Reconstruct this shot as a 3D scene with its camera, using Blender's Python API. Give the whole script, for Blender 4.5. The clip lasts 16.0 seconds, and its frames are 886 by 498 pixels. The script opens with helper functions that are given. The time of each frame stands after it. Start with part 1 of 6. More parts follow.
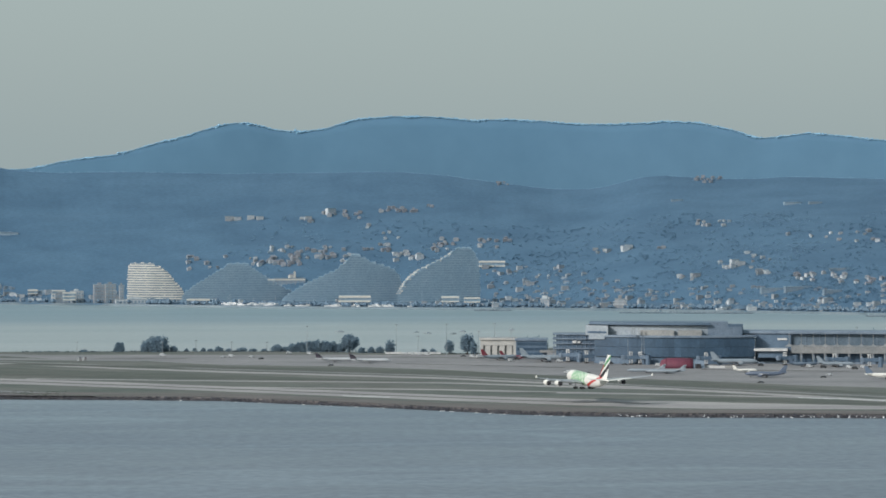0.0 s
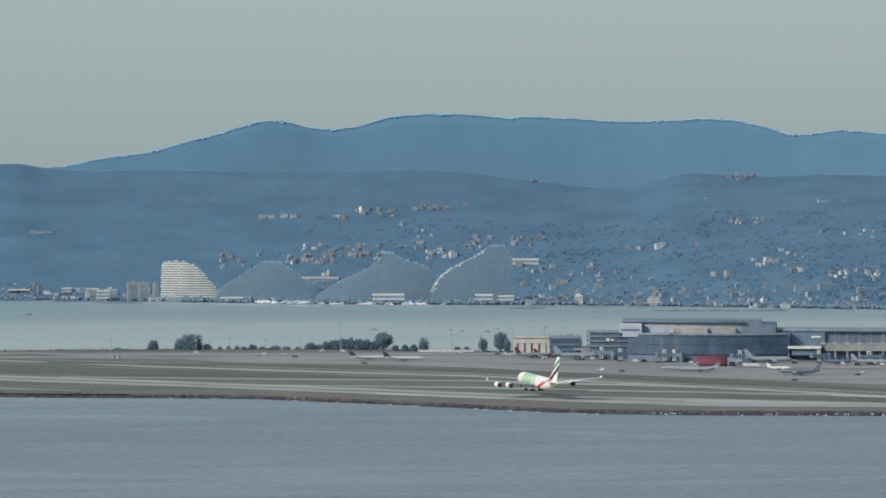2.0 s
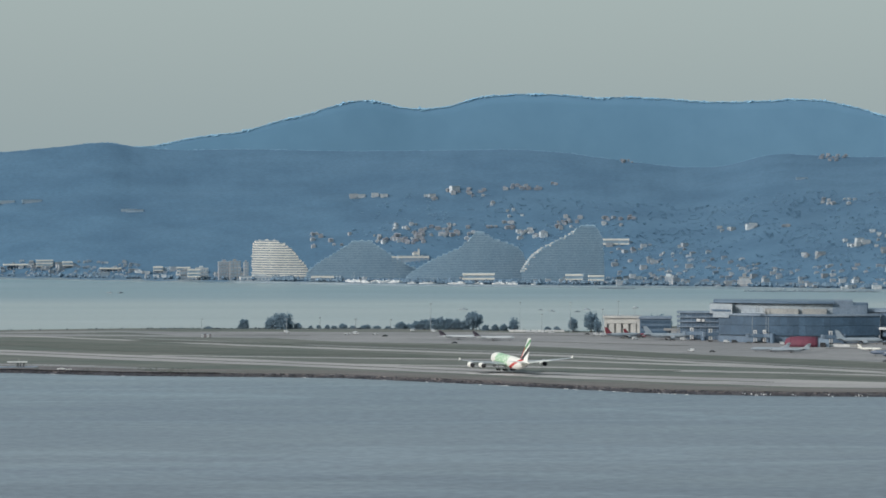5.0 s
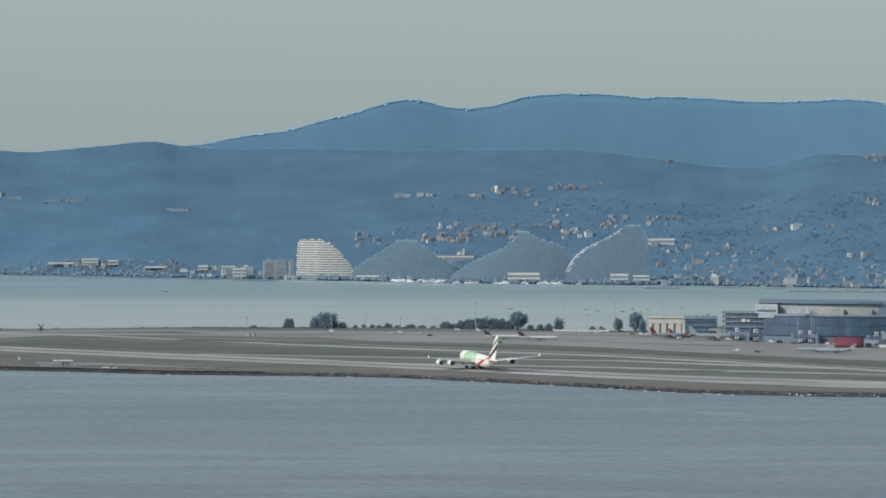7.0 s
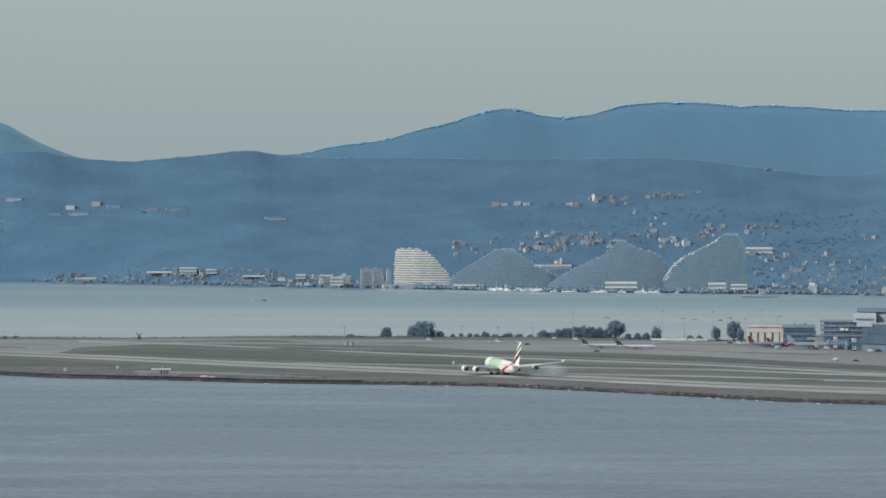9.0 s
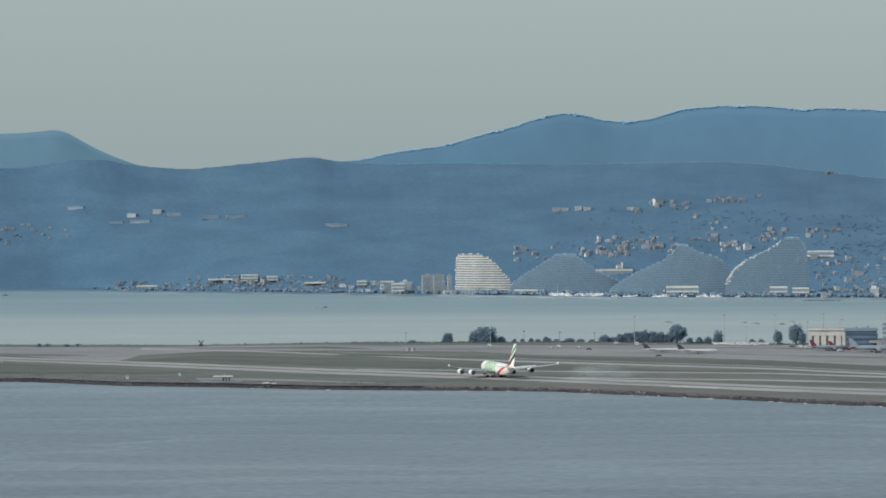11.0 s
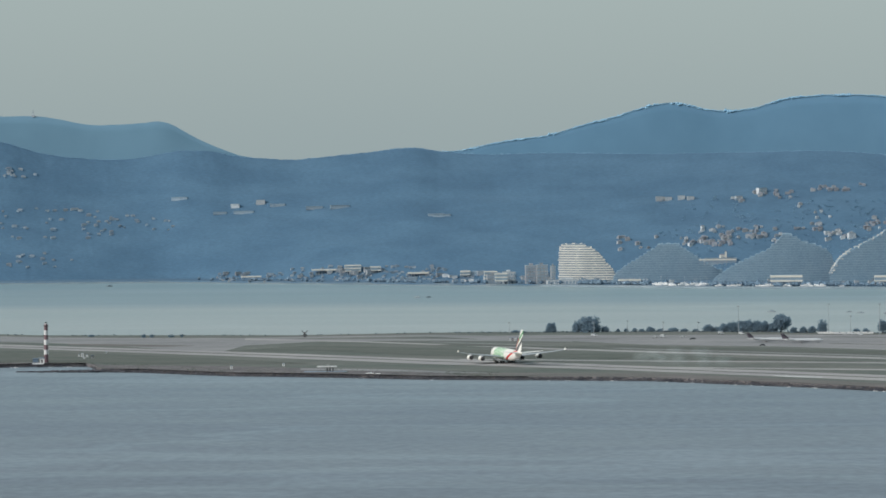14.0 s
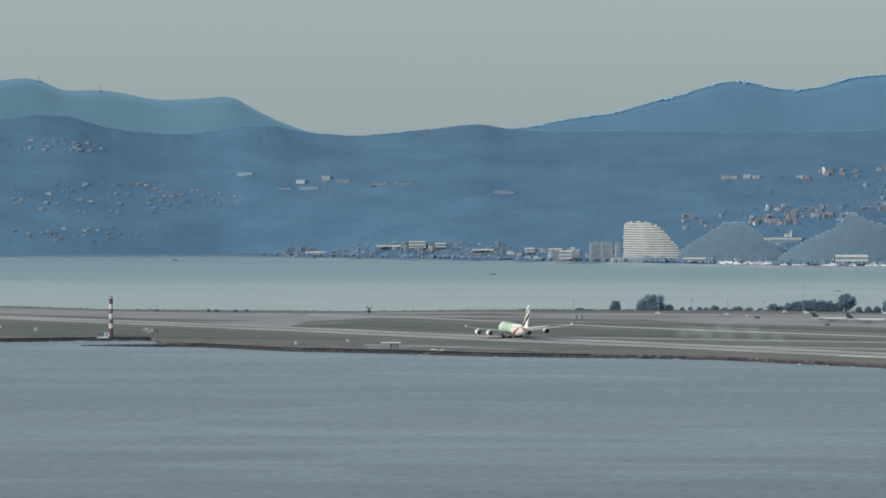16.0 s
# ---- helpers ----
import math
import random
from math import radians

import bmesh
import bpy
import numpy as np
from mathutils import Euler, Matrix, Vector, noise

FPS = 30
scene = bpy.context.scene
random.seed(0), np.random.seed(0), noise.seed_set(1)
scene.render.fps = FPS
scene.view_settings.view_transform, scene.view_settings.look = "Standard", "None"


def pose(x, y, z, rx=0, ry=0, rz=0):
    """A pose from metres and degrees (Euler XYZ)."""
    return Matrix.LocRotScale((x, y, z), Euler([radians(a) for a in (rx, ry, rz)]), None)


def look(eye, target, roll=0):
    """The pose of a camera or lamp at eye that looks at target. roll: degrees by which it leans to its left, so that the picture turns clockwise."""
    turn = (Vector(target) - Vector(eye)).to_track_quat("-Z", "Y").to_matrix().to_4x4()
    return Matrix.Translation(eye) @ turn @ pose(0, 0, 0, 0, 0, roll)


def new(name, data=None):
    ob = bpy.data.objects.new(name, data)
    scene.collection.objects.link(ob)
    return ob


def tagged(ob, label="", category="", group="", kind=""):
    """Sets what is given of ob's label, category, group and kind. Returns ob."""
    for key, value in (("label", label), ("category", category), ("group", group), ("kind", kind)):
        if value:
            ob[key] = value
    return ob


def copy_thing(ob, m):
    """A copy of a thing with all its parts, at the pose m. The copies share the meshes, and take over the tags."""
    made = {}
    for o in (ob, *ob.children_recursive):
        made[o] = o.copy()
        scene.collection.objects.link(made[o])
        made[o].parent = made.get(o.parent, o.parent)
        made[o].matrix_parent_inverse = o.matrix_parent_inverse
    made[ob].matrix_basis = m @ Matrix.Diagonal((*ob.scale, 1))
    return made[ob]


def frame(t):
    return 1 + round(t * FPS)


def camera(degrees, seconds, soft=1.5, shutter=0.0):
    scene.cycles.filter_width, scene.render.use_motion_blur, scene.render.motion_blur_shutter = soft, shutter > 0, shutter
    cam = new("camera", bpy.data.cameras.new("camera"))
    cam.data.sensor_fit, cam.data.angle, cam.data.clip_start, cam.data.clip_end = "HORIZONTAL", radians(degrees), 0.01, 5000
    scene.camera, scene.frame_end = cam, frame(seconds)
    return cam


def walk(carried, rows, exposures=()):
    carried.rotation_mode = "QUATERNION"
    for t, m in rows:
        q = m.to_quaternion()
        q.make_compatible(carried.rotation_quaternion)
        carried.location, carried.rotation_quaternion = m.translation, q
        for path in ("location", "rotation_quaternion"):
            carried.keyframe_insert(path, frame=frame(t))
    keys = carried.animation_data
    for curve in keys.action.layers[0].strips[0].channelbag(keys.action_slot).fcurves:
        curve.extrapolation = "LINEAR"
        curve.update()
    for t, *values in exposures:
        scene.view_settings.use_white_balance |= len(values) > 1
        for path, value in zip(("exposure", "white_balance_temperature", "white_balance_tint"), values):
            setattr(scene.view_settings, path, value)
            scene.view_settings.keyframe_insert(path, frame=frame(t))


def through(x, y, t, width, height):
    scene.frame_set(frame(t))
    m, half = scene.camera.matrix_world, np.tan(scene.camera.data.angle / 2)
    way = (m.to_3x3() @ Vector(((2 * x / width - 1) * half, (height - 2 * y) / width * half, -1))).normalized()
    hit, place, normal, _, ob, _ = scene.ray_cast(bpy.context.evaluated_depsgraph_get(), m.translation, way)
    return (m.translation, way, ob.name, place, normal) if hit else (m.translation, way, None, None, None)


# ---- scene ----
# ---- the lookout: camera, lens and pan ----
F, EYE_Z, V0, U0 = 6200.0, 142.0, 330.0, 344.0   # survey units per radian, eye height, eye level, zero bearing
cam = camera(2 * math.degrees(math.atan(784 / F)), 16.0, soft=1.7)


def aim(yaw, tilt, lean):
    return pose(0, 0, EYE_Z, 90 + tilt, 0, -yaw) @ pose(0, 0, 0, 0, 0, lean)


walk(cam, [(t, aim(a, b, c)) for t, a, b, c in (
    (0, 4.0643, -1.0260, 0.008), (0.5, 3.8798, -1.0608, -0.080), (1, 3.7678, -1.0943, -0.062), (1.5, 3.6964, -1.0744, -0.003),
    (2, 3.5158, -1.0608, -0.051), (2.5, 3.1981, -1.1240, -0.043), (3, 2.8911, -1.2544, 0.024), (3.5, 2.6566, -1.3676, 0.058),
    (4, 2.4719, -1.3961, 0.046), (6.5, 1.4411, -1.3851, 0.189), (7, 1.3001, -1.4015, 0.186), (7.5, 1.0385, -1.3864, 0.166),
    (8, 0.6470, -1.3211, 0.175), (8.5, 0.1372, -1.2737, 0.250), (9, -0.2923, -1.2614, 0.123), (11.5, -1.6696, -1.1604, -0.213),
    (12, -2.1700, -1.1722, -0.118), (12.5, -2.5761, -1.2581, -0.112), (13, -2.7859, -1.3438, -0.031), (13.5, -2.8716, -1.3267, -0.246),
    (14, -2.9763, -1.3220, -0.467), (14.5, -3.1792, -1.4060, -0.346), (15, -3.4806, -1.5158, -0.205), (15.5, -3.7767, -1.6529, -0.137),
    (16, -4.0373, -1.6965, -0.064),
)])


def place(u, v, z=0.0):
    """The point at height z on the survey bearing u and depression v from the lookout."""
    d = F * (EYE_Z - z) / (v - V0)
    a = (u - U0) / F
    return Vector((d * math.sin(a), d * math.cos(a), z))


def at_range(u, v, d):
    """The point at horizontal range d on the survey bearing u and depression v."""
    a = (u - U0) / F
    return Vector((d * math.sin(a), d * math.cos(a), EYE_Z - (v - V0) * d / F))


def lerp_rows(rows, u):
    """Linear interpolation in rows of (u, value)."""
    if u <= rows[0][0]:
        return rows[0][1]
    for (a, p), (b, q) in zip(rows, rows[1:]):
        if u <= b:
            return p + (q - p) * (u - a) / (b - a)
    return rows[-1][1]


def soft_rows(rows, u):
    """The same, with rounded corners."""
    return sum(lerp_rows(rows, u + k) for k in (-18, -9, 0, 9, 18)) / 5


# ---- sky and sun: hazy late light from the left ----
SUN_AZ, SUN_EL = radians(-126), radians(29)      # bearing from +Y clockwise, elevation
world = bpy.data.worlds.new("hazy_sky")
scene.world = world
world.use_nodes = True
wn, wl = world.node_tree.nodes, world.node_tree.links
wn.clear()
sky = wn.new("ShaderNodeTexSky")
sky.sky_type, sky.sun_disc = "NISHITA", False
sky.sun_elevation, sky.sun_rotation = SUN_EL, SUN_AZ
sky.altitude, sky.air_density, sky.dust_density, sky.ozone_density = 100, 1.2, 3.0, 1.5
dim = wn.new("ShaderNodeMix")
dim.data_type, dim.blend_type = "RGBA", "MULTIPLY"
dim.inputs["Factor"].default_value = 1.0
dim.inputs["B"].default_value = (0.13, 0.13, 0.13, 1)
veil = wn.new("ShaderNodeMix")                   # high thin haze over the clear sky
veil.data_type = "RGBA"
veil.inputs["Factor"].default_value = 0.75
veil.inputs["B"].default_value = (0.385, 0.478, 0.498, 1)
bg = wn.new("ShaderNodeBackground")
wout = wn.new("ShaderNodeOutputWorld")
wl.new(sky.outputs["Color"], dim.inputs["A"])
wl.new(dim.outputs["Result"], veil.inputs["A"])
wl.new(veil.outputs["Result"], bg.inputs["Color"])
wl.new(bg.outputs["Background"], wout.inputs["Surface"])

sun = new("sun", bpy.data.lights.new("sun", "SUN"))
sun.data.energy, sun.data.angle, sun.data.color = 3.0, radians(8), (1.0, 0.965, 0.945)
to_sun = Vector((math.sin(SUN_AZ) * math.cos(SUN_EL), math.cos(SUN_AZ) * math.cos(SUN_EL), math.sin(SUN_EL)))
sun.matrix_world = look(to_sun * 900, (0, 0, 0))


# ---- materials ----
def ramp_rows(node, rows, constant=False):
    cr = node.color_ramp
    cr.interpolation = "CONSTANT" if constant else "LINEAR"
    while len(cr.elements) < len(rows):
        cr.elements.new(1.0)
    for e, (p, c) in zip(cr.elements, rows):
        e.position, e.color = p, (*c, 1)


def surface(name, a, b, scale=0.2, fine=4.0, rough=0.8, bump=0.0, metal=0.0, stretch=(1, 1, 1), per_object=0.0, per_island=0.0, contrast=(0.35, 0.65), grain=0.55, coords="Object"):
    """A surface that varies between the colours a and b at two scales (1/m), with relief."""
    mat = bpy.data.materials.new(name)
    mat.use_nodes = True
    n, l = mat.node_tree.nodes, mat.node_tree.links
    p = n["Principled BSDF"]
    p.inputs["Roughness"].default_value = rough
    p.inputs["Metallic"].default_value = metal
    tc, mp = n.new("ShaderNodeTexCoord"), n.new("ShaderNodeMapping")
    mp.inputs["Scale"].default_value = stretch
    l.new(tc.outputs[coords], mp.inputs["Vector"])
    big, small, ramp, mix = (n.new(k) for k in ("ShaderNodeTexNoise", "ShaderNodeTexNoise", "ShaderNodeValToRGB", "ShaderNodeMix"))
    big.inputs["Scale"].default_value, big.inputs["Detail"].default_value = scale, 4
    small.inputs["Scale"].default_value, small.inputs["Detail"].default_value = fine, 3
    l.new(mp.outputs["Vector"], big.inputs["Vector"])
    l.new(mp.outputs["Vector"], small.inputs["Vector"])
    ramp_rows(ramp, [(contrast[0], a), (contrast[1], b)])
    l.new(big.outputs["Fac"], ramp.inputs["Fac"])
    mix.data_type, mix.blend_type = "RGBA", "SOFT_LIGHT"
    mix.inputs["Factor"].default_value = grain
    l.new(ramp.outputs["Color"], mix.inputs["A"])
    l.new(small.outputs["Fac"], mix.inputs["B"])
    out = mix.outputs["Result"]
    for amount, node, socket in ((per_object, "ShaderNodeObjectInfo", "Random"), (per_island, "ShaderNodeNewGeometry", "Random Per Island")):
        if amount:
            info, rng, mul = n.new(node), n.new("ShaderNodeMapRange"), n.new("ShaderNodeMix")
            rng.inputs["To Min"].default_value, rng.inputs["To Max"].default_value = 1 - amount, 1 + amount
            mul.data_type, mul.blend_type = "RGBA", "MULTIPLY"
            mul.inputs["Factor"].default_value = 1
            l.new(info.outputs[socket], rng.inputs["Value"])
            l.new(out, mul.inputs["A"])
            l.new(rng.outputs["Result"], mul.inputs["B"])
            out = mul.outputs["Result"]
    l.new(out, p.inputs["Base Color"])
    if bump:
        bn = n.new("ShaderNodeBump")
        bn.inputs["Strength"].default_value, bn.inputs["Distance"].default_value = bump, 0.3 / max(fine, 0.01)
        l.new(small.outputs["Fac"], bn.inputs["Height"])
        l.new(bn.outputs["Normal"], p.inputs["Normal"])
    return mat


def foliage(name, a, b, scale, fine, through=0.5, per_island=0.2):
    """Leaves: a surface that also lets light through."""
    mat = surface(name, a, b, scale, fine, 1.0, per_island=per_island)
    n, l = mat.node_tree.nodes, mat.node_tree.links
    p, out = n["Principled BSDF"], n["Material Output"]
    p.inputs["Specular IOR Level"].default_value = 0.1
    tr, mix = n.new("ShaderNodeBsdfTranslucent"), n.new("ShaderNodeMixShader")
    mix.inputs["Fac"].default_value = through
    l.new(p.inputs["Base Color"].links[0].from_socket, tr.inputs["Color"])
    l.new(p.outputs["BSDF"], mix.inputs[1])
    l.new(tr.outputs["BSDF"], mix.inputs[2])
    l.new(mix.outputs["Shader"], out.inputs["Surface"])
    return mat


def water(name, a, b, rough, wave, streak, band, ripple, zones):
    """Open water: slow colour bands, wind streaks and ripples."""
    mat = bpy.data.materials.new(name)
    mat.use_nodes = True
    n, l = mat.node_tree.nodes, mat.node_tree.links
    p = n["Principled BSDF"]
    p.inputs["IOR"].default_value = 1.33
    tc = n.new("ShaderNodeTexCoord")
    outs = []
    for sx, sy, sc, det in ((streak[0], streak[1], 1.0, 5), (band[0], band[1], 1.0, 3), (0.12, 0.3, 1.0, 6), (0.16, 0.13, 1.0, 6)):
        mp, tx = n.new("ShaderNodeMapping"), n.new("ShaderNodeTexNoise")
        mp.inputs["Scale"].default_value = (sx, sy, 1)
        mp.inputs["Rotation"].default_value = (0, 0, radians(4))
        tx.inputs["Scale"].default_value, tx.inputs["Detail"].default_value = sc, det
        l.new(tc.outputs["Object"], mp.inputs["Vector"])
        l.new(mp.outputs["Vector"], tx.inputs["Vector"])
        outs.append(tx.outputs["Fac"])
    add, ramp, rr = n.new("ShaderNodeMath"), n.new("ShaderNodeValToRGB"), n.new("ShaderNodeMapRange")
    add.operation = "ADD"
    l.new(outs[0], add.inputs[0])
    l.new(outs[1], add.inputs[1])
    half = n.new("ShaderNodeMath")
    half.operation = "MULTIPLY"
    half.inputs[1].default_value = 0.5
    l.new(add.outputs[0], half.inputs[0])
    ramp_rows(ramp, [(0.36, a), (0.64, b)])
    l.new(half.outputs[0], ramp.inputs["Fac"])
    # long slicks, their smooth sheen painted a little paler than the water round them
    smp, stx, sof, sab, srg, slick = (n.new("ShaderNode" + k) for k in ("Mapping", "TexNoise", "Math", "Math", "MapRange", "Mix"))
    smp.inputs["Scale"].default_value = (0.0011, 0.0042, 1)
    smp.inputs["Rotation"].default_value = (0, 0, radians(-7))
    stx.inputs["Scale"].default_value, stx.inputs["Detail"].default_value, stx.inputs["Roughness"].default_value = 1.0, 3, 0.45
    l.new(tc.outputs["Object"], smp.inputs["Vector"])
    l.new(smp.outputs["Vector"], stx.inputs["Vector"])
    sof.operation, sof.inputs[1].default_value, sab.operation = "SUBTRACT", 0.5, "ABSOLUTE"
    l.new(stx.outputs["Fac"], sof.inputs[0])
    l.new(sof.outputs[0], sab.inputs[0])
    srg.inputs["From Min"].default_value, srg.inputs["From Max"].default_value = 0.004, 0.018
    srg.inputs["To Min"].default_value, srg.inputs["To Max"].default_value = 1.0 + ripple * 1.2, 1.0
    l.new(sab.outputs[0], srg.inputs["Value"])
    slick.data_type, slick.blend_type = "RGBA", "MULTIPLY"
    slick.inputs["Factor"].default_value = 1.0
    l.new(srg.outputs["Result"], slick.inputs["B"])
    # ripple glints and troughs lighten and darken the colour itself
    rip, rr2 = n.new("ShaderNodeMix"), n.new("ShaderNodeMapRange")
    rip.data_type, rip.blend_type = "RGBA", "MULTIPLY"
    rip.inputs["Factor"].default_value = 1.0
    rr2.inputs["From Min"].default_value, rr2.inputs["From Max"].default_value = 0.36, 0.64
    rr2.inputs["To Min"].default_value, rr2.inputs["To Max"].default_value = 1 - ripple, 1 + ripple
    l.new(outs[3], rr2.inputs["Value"])
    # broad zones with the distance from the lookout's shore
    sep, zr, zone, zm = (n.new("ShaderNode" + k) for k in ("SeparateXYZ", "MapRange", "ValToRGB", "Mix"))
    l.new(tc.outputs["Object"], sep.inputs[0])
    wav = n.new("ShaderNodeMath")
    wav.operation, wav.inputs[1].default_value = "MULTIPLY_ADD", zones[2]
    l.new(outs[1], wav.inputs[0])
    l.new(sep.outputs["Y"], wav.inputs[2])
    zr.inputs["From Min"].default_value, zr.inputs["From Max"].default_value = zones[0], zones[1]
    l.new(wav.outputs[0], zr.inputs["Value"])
    # depth tone and sky reflection both go into these zone colours
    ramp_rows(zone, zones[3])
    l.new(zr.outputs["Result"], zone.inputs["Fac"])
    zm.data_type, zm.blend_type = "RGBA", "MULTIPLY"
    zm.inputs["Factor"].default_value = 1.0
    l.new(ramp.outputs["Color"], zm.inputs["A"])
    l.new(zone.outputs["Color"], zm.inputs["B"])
    l.new(zm.outputs["Result"], rip.inputs["A"])
    l.new(rr2.outputs["Result"], rip.inputs["B"])
    l.new(rip.outputs["Result"], slick.inputs["A"])
    l.new(slick.outputs["Result"], p.inputs["Base Color"])
    rr.inputs["From Min"].default_value, rr.inputs["From Max"].default_value = 0.35, 0.65
    rr.inputs["To Min"].default_value, rr.inputs["To Max"].default_value = rough + 0.05, rough - 0.05
    l.new(half.outputs[0], rr.inputs["Value"])
    l.new(rr.outputs["Result"], p.inputs["Roughness"])
    bn = n.new("ShaderNodeBump")
    bn.inputs["Strength"].default_value, bn.inputs["Distance"].default_value = wave, 1.5
    l.new(outs[2], bn.inputs["Height"])
    l.new(bn.outputs["Normal"], p.inputs["Normal"])
    return mat


M = {
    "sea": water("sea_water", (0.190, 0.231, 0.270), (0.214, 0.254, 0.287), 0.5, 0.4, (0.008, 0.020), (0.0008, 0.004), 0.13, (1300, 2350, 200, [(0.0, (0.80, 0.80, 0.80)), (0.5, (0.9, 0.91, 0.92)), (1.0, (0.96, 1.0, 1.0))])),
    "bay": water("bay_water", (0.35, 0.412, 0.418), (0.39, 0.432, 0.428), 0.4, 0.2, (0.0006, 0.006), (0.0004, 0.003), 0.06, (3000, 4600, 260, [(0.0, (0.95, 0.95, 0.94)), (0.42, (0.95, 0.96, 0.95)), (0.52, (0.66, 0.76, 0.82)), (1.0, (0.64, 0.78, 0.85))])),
    "grass": surface("airfield_grass", (0.094, 0.114, 0.098), (0.145, 0.150, 0.134), 0.006, 0.08, 0.95, 0.2, stretch=(1, 3, 1)),
    "verge": surface("dry_verge", (0.165, 0.146, 0.143), (0.125, 0.122, 0.110), 0.012, 0.2, 0.95, 0.2, stretch=(1, 3, 1)),
    "asphalt": surface("runway_asphalt", (0.275, 0.265, 0.265), (0.375, 0.36, 0.35), 0.01, 0.3, 0.85, 0.1, stretch=(1, 4, 1)),
    "concrete": surface("apron_concrete", (0.20, 0.20, 0.205), (0.27, 0.265, 0.265), 0.008, 0.15, 0.85, 0.1, stretch=(1, 3, 1)),
    "stain": surface("tyre_marks", (0.075, 0.075, 0.075), (0.15, 0.145, 0.14), 0.05, 0.5, 0.8, stretch=(0.3, 2, 1)),
    "rock": surface("breakwater_rock", (0.045, 0.048, 0.060), (0.095, 0.093, 0.102), 0.15, 1.2, 0.9, 0.5, per_island=0.45),
    "foam": surface("foam", (0.7, 0.72, 0.72), (0.85, 0.86, 0.86), 0.5, 2.0, 0.6),
    # far hills and woods: blue haze is mixed into these base colours
    "hill": surface("hazy_wooded_hill", (0.059, 0.128, 0.204), (0.075, 0.154, 0.236), 0.011, 0.2, 1.0, 0.05, stretch=(1, 2.0, 2.6), grain=0.3, contrast=(0.36, 0.64)),
    "ridge": surface("hazy_ridge", (0.089, 0.189, 0.284), (0.098, 0.201, 0.299), 0.003, 0.03, 1.0, grain=0.12),
    "mountain": surface("hazy_mountain", (0.119, 0.228, 0.313), (0.129, 0.242, 0.329), 0.003, 0.03, 1.0, grain=0.12),
    # tree tones also brightened to make up for their self-shading
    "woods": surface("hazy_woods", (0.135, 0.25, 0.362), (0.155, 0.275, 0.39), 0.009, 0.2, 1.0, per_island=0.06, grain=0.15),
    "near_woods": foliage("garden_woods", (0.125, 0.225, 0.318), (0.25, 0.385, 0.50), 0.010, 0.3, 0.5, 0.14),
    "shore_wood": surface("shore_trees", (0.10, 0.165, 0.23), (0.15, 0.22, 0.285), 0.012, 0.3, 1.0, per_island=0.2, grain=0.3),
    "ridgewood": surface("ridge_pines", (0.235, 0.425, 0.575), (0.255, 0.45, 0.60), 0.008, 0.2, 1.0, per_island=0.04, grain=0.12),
}


# ---- mesh helpers ----
def mesh_object(name, verts, faces, material, smooth=False, parent=None):
    me = bpy.data.meshes.new(name)
    me.from_pydata([tuple(v) for v in verts], [], faces)
    for m in (material if isinstance(material, (list, tuple)) else [material]):
        me.materials.append(m)
    if smooth:
        me.polygons.foreach_set("use_smooth", [True] * len(me.polygons))
    me.update()
    ob = new(name, me)
    ob.parent = parent
    return ob


def part(name, bm, material, parent=None, label="", smooth=False):
    """Links a bmesh as one mesh object under a thing or a part."""
    me = bpy.data.meshes.new(name)
    bmesh.ops.recalc_face_normals(bm, faces=bm.faces)
    bm.to_mesh(me)
    bm.free()
    for m in (material if isinstance(material, (list, tuple)) else [material]):
        me.materials.append(m)
    if smooth:
        me.polygons.foreach_set("use_smooth", [True] * len(me.polygons))
    ob = new(name, me)
    ob.parent = parent
    if label:
        tagged(ob, label)
    return ob


def loft(rings, closed=True, caps=True, bm=None):
    """A skin over rings of equally many points."""
    bm = bm or bmesh.new()
    vs = [[bm.verts.new(p) for p in r] for r in rings]
    n = len(rings[0])
    for a, b in zip(vs, vs[1:]):
        for i in range(n if closed else n - 1):
            j = (i + 1) % n
            bm.faces.new((a[i], a[j], b[j], b[i]))
    if caps:
        bm.faces.new(vs[0][::-1])
        bm.faces.new(vs[-1])
    return bm


def box(x0, x1, y0, y1, z0, z1, bevel=0.0, bm=None):
    bm = bm or bmesh.new()
    got = bmesh.ops.create_cube(bm, size=1.0, matrix=Matrix.Translation(((x0 + x1) / 2, (y0 + y1) / 2, (z0 + z1) / 2)) @ Matrix.Diagonal((x1 - x0, y1 - y0, z1 - z0, 1)))
    if bevel:
        bmesh.ops.bevel(bm, geom=list({e for v in got["verts"] for e in v.link_edges}), offset=bevel, segments=1, affect="EDGES")
    return bm


def tube(p, q, r0, r1=None, n=8, bm=None):
    """A tapered round bar from p to q."""
    r1 = r0 if r1 is None else r1
    p, q = Vector(p), Vector(q)
    w = (q - p).normalized()
    s = w.orthogonal().normalized()
    t = w.cross(s)
    ring = lambda c, r: [c + (s * math.cos(k) + t * math.sin(k)) * r for k in (2 * math.pi * i / n for i in range(n))]
    return loft([ring(p, r0), ring(q, r1)], bm=bm)


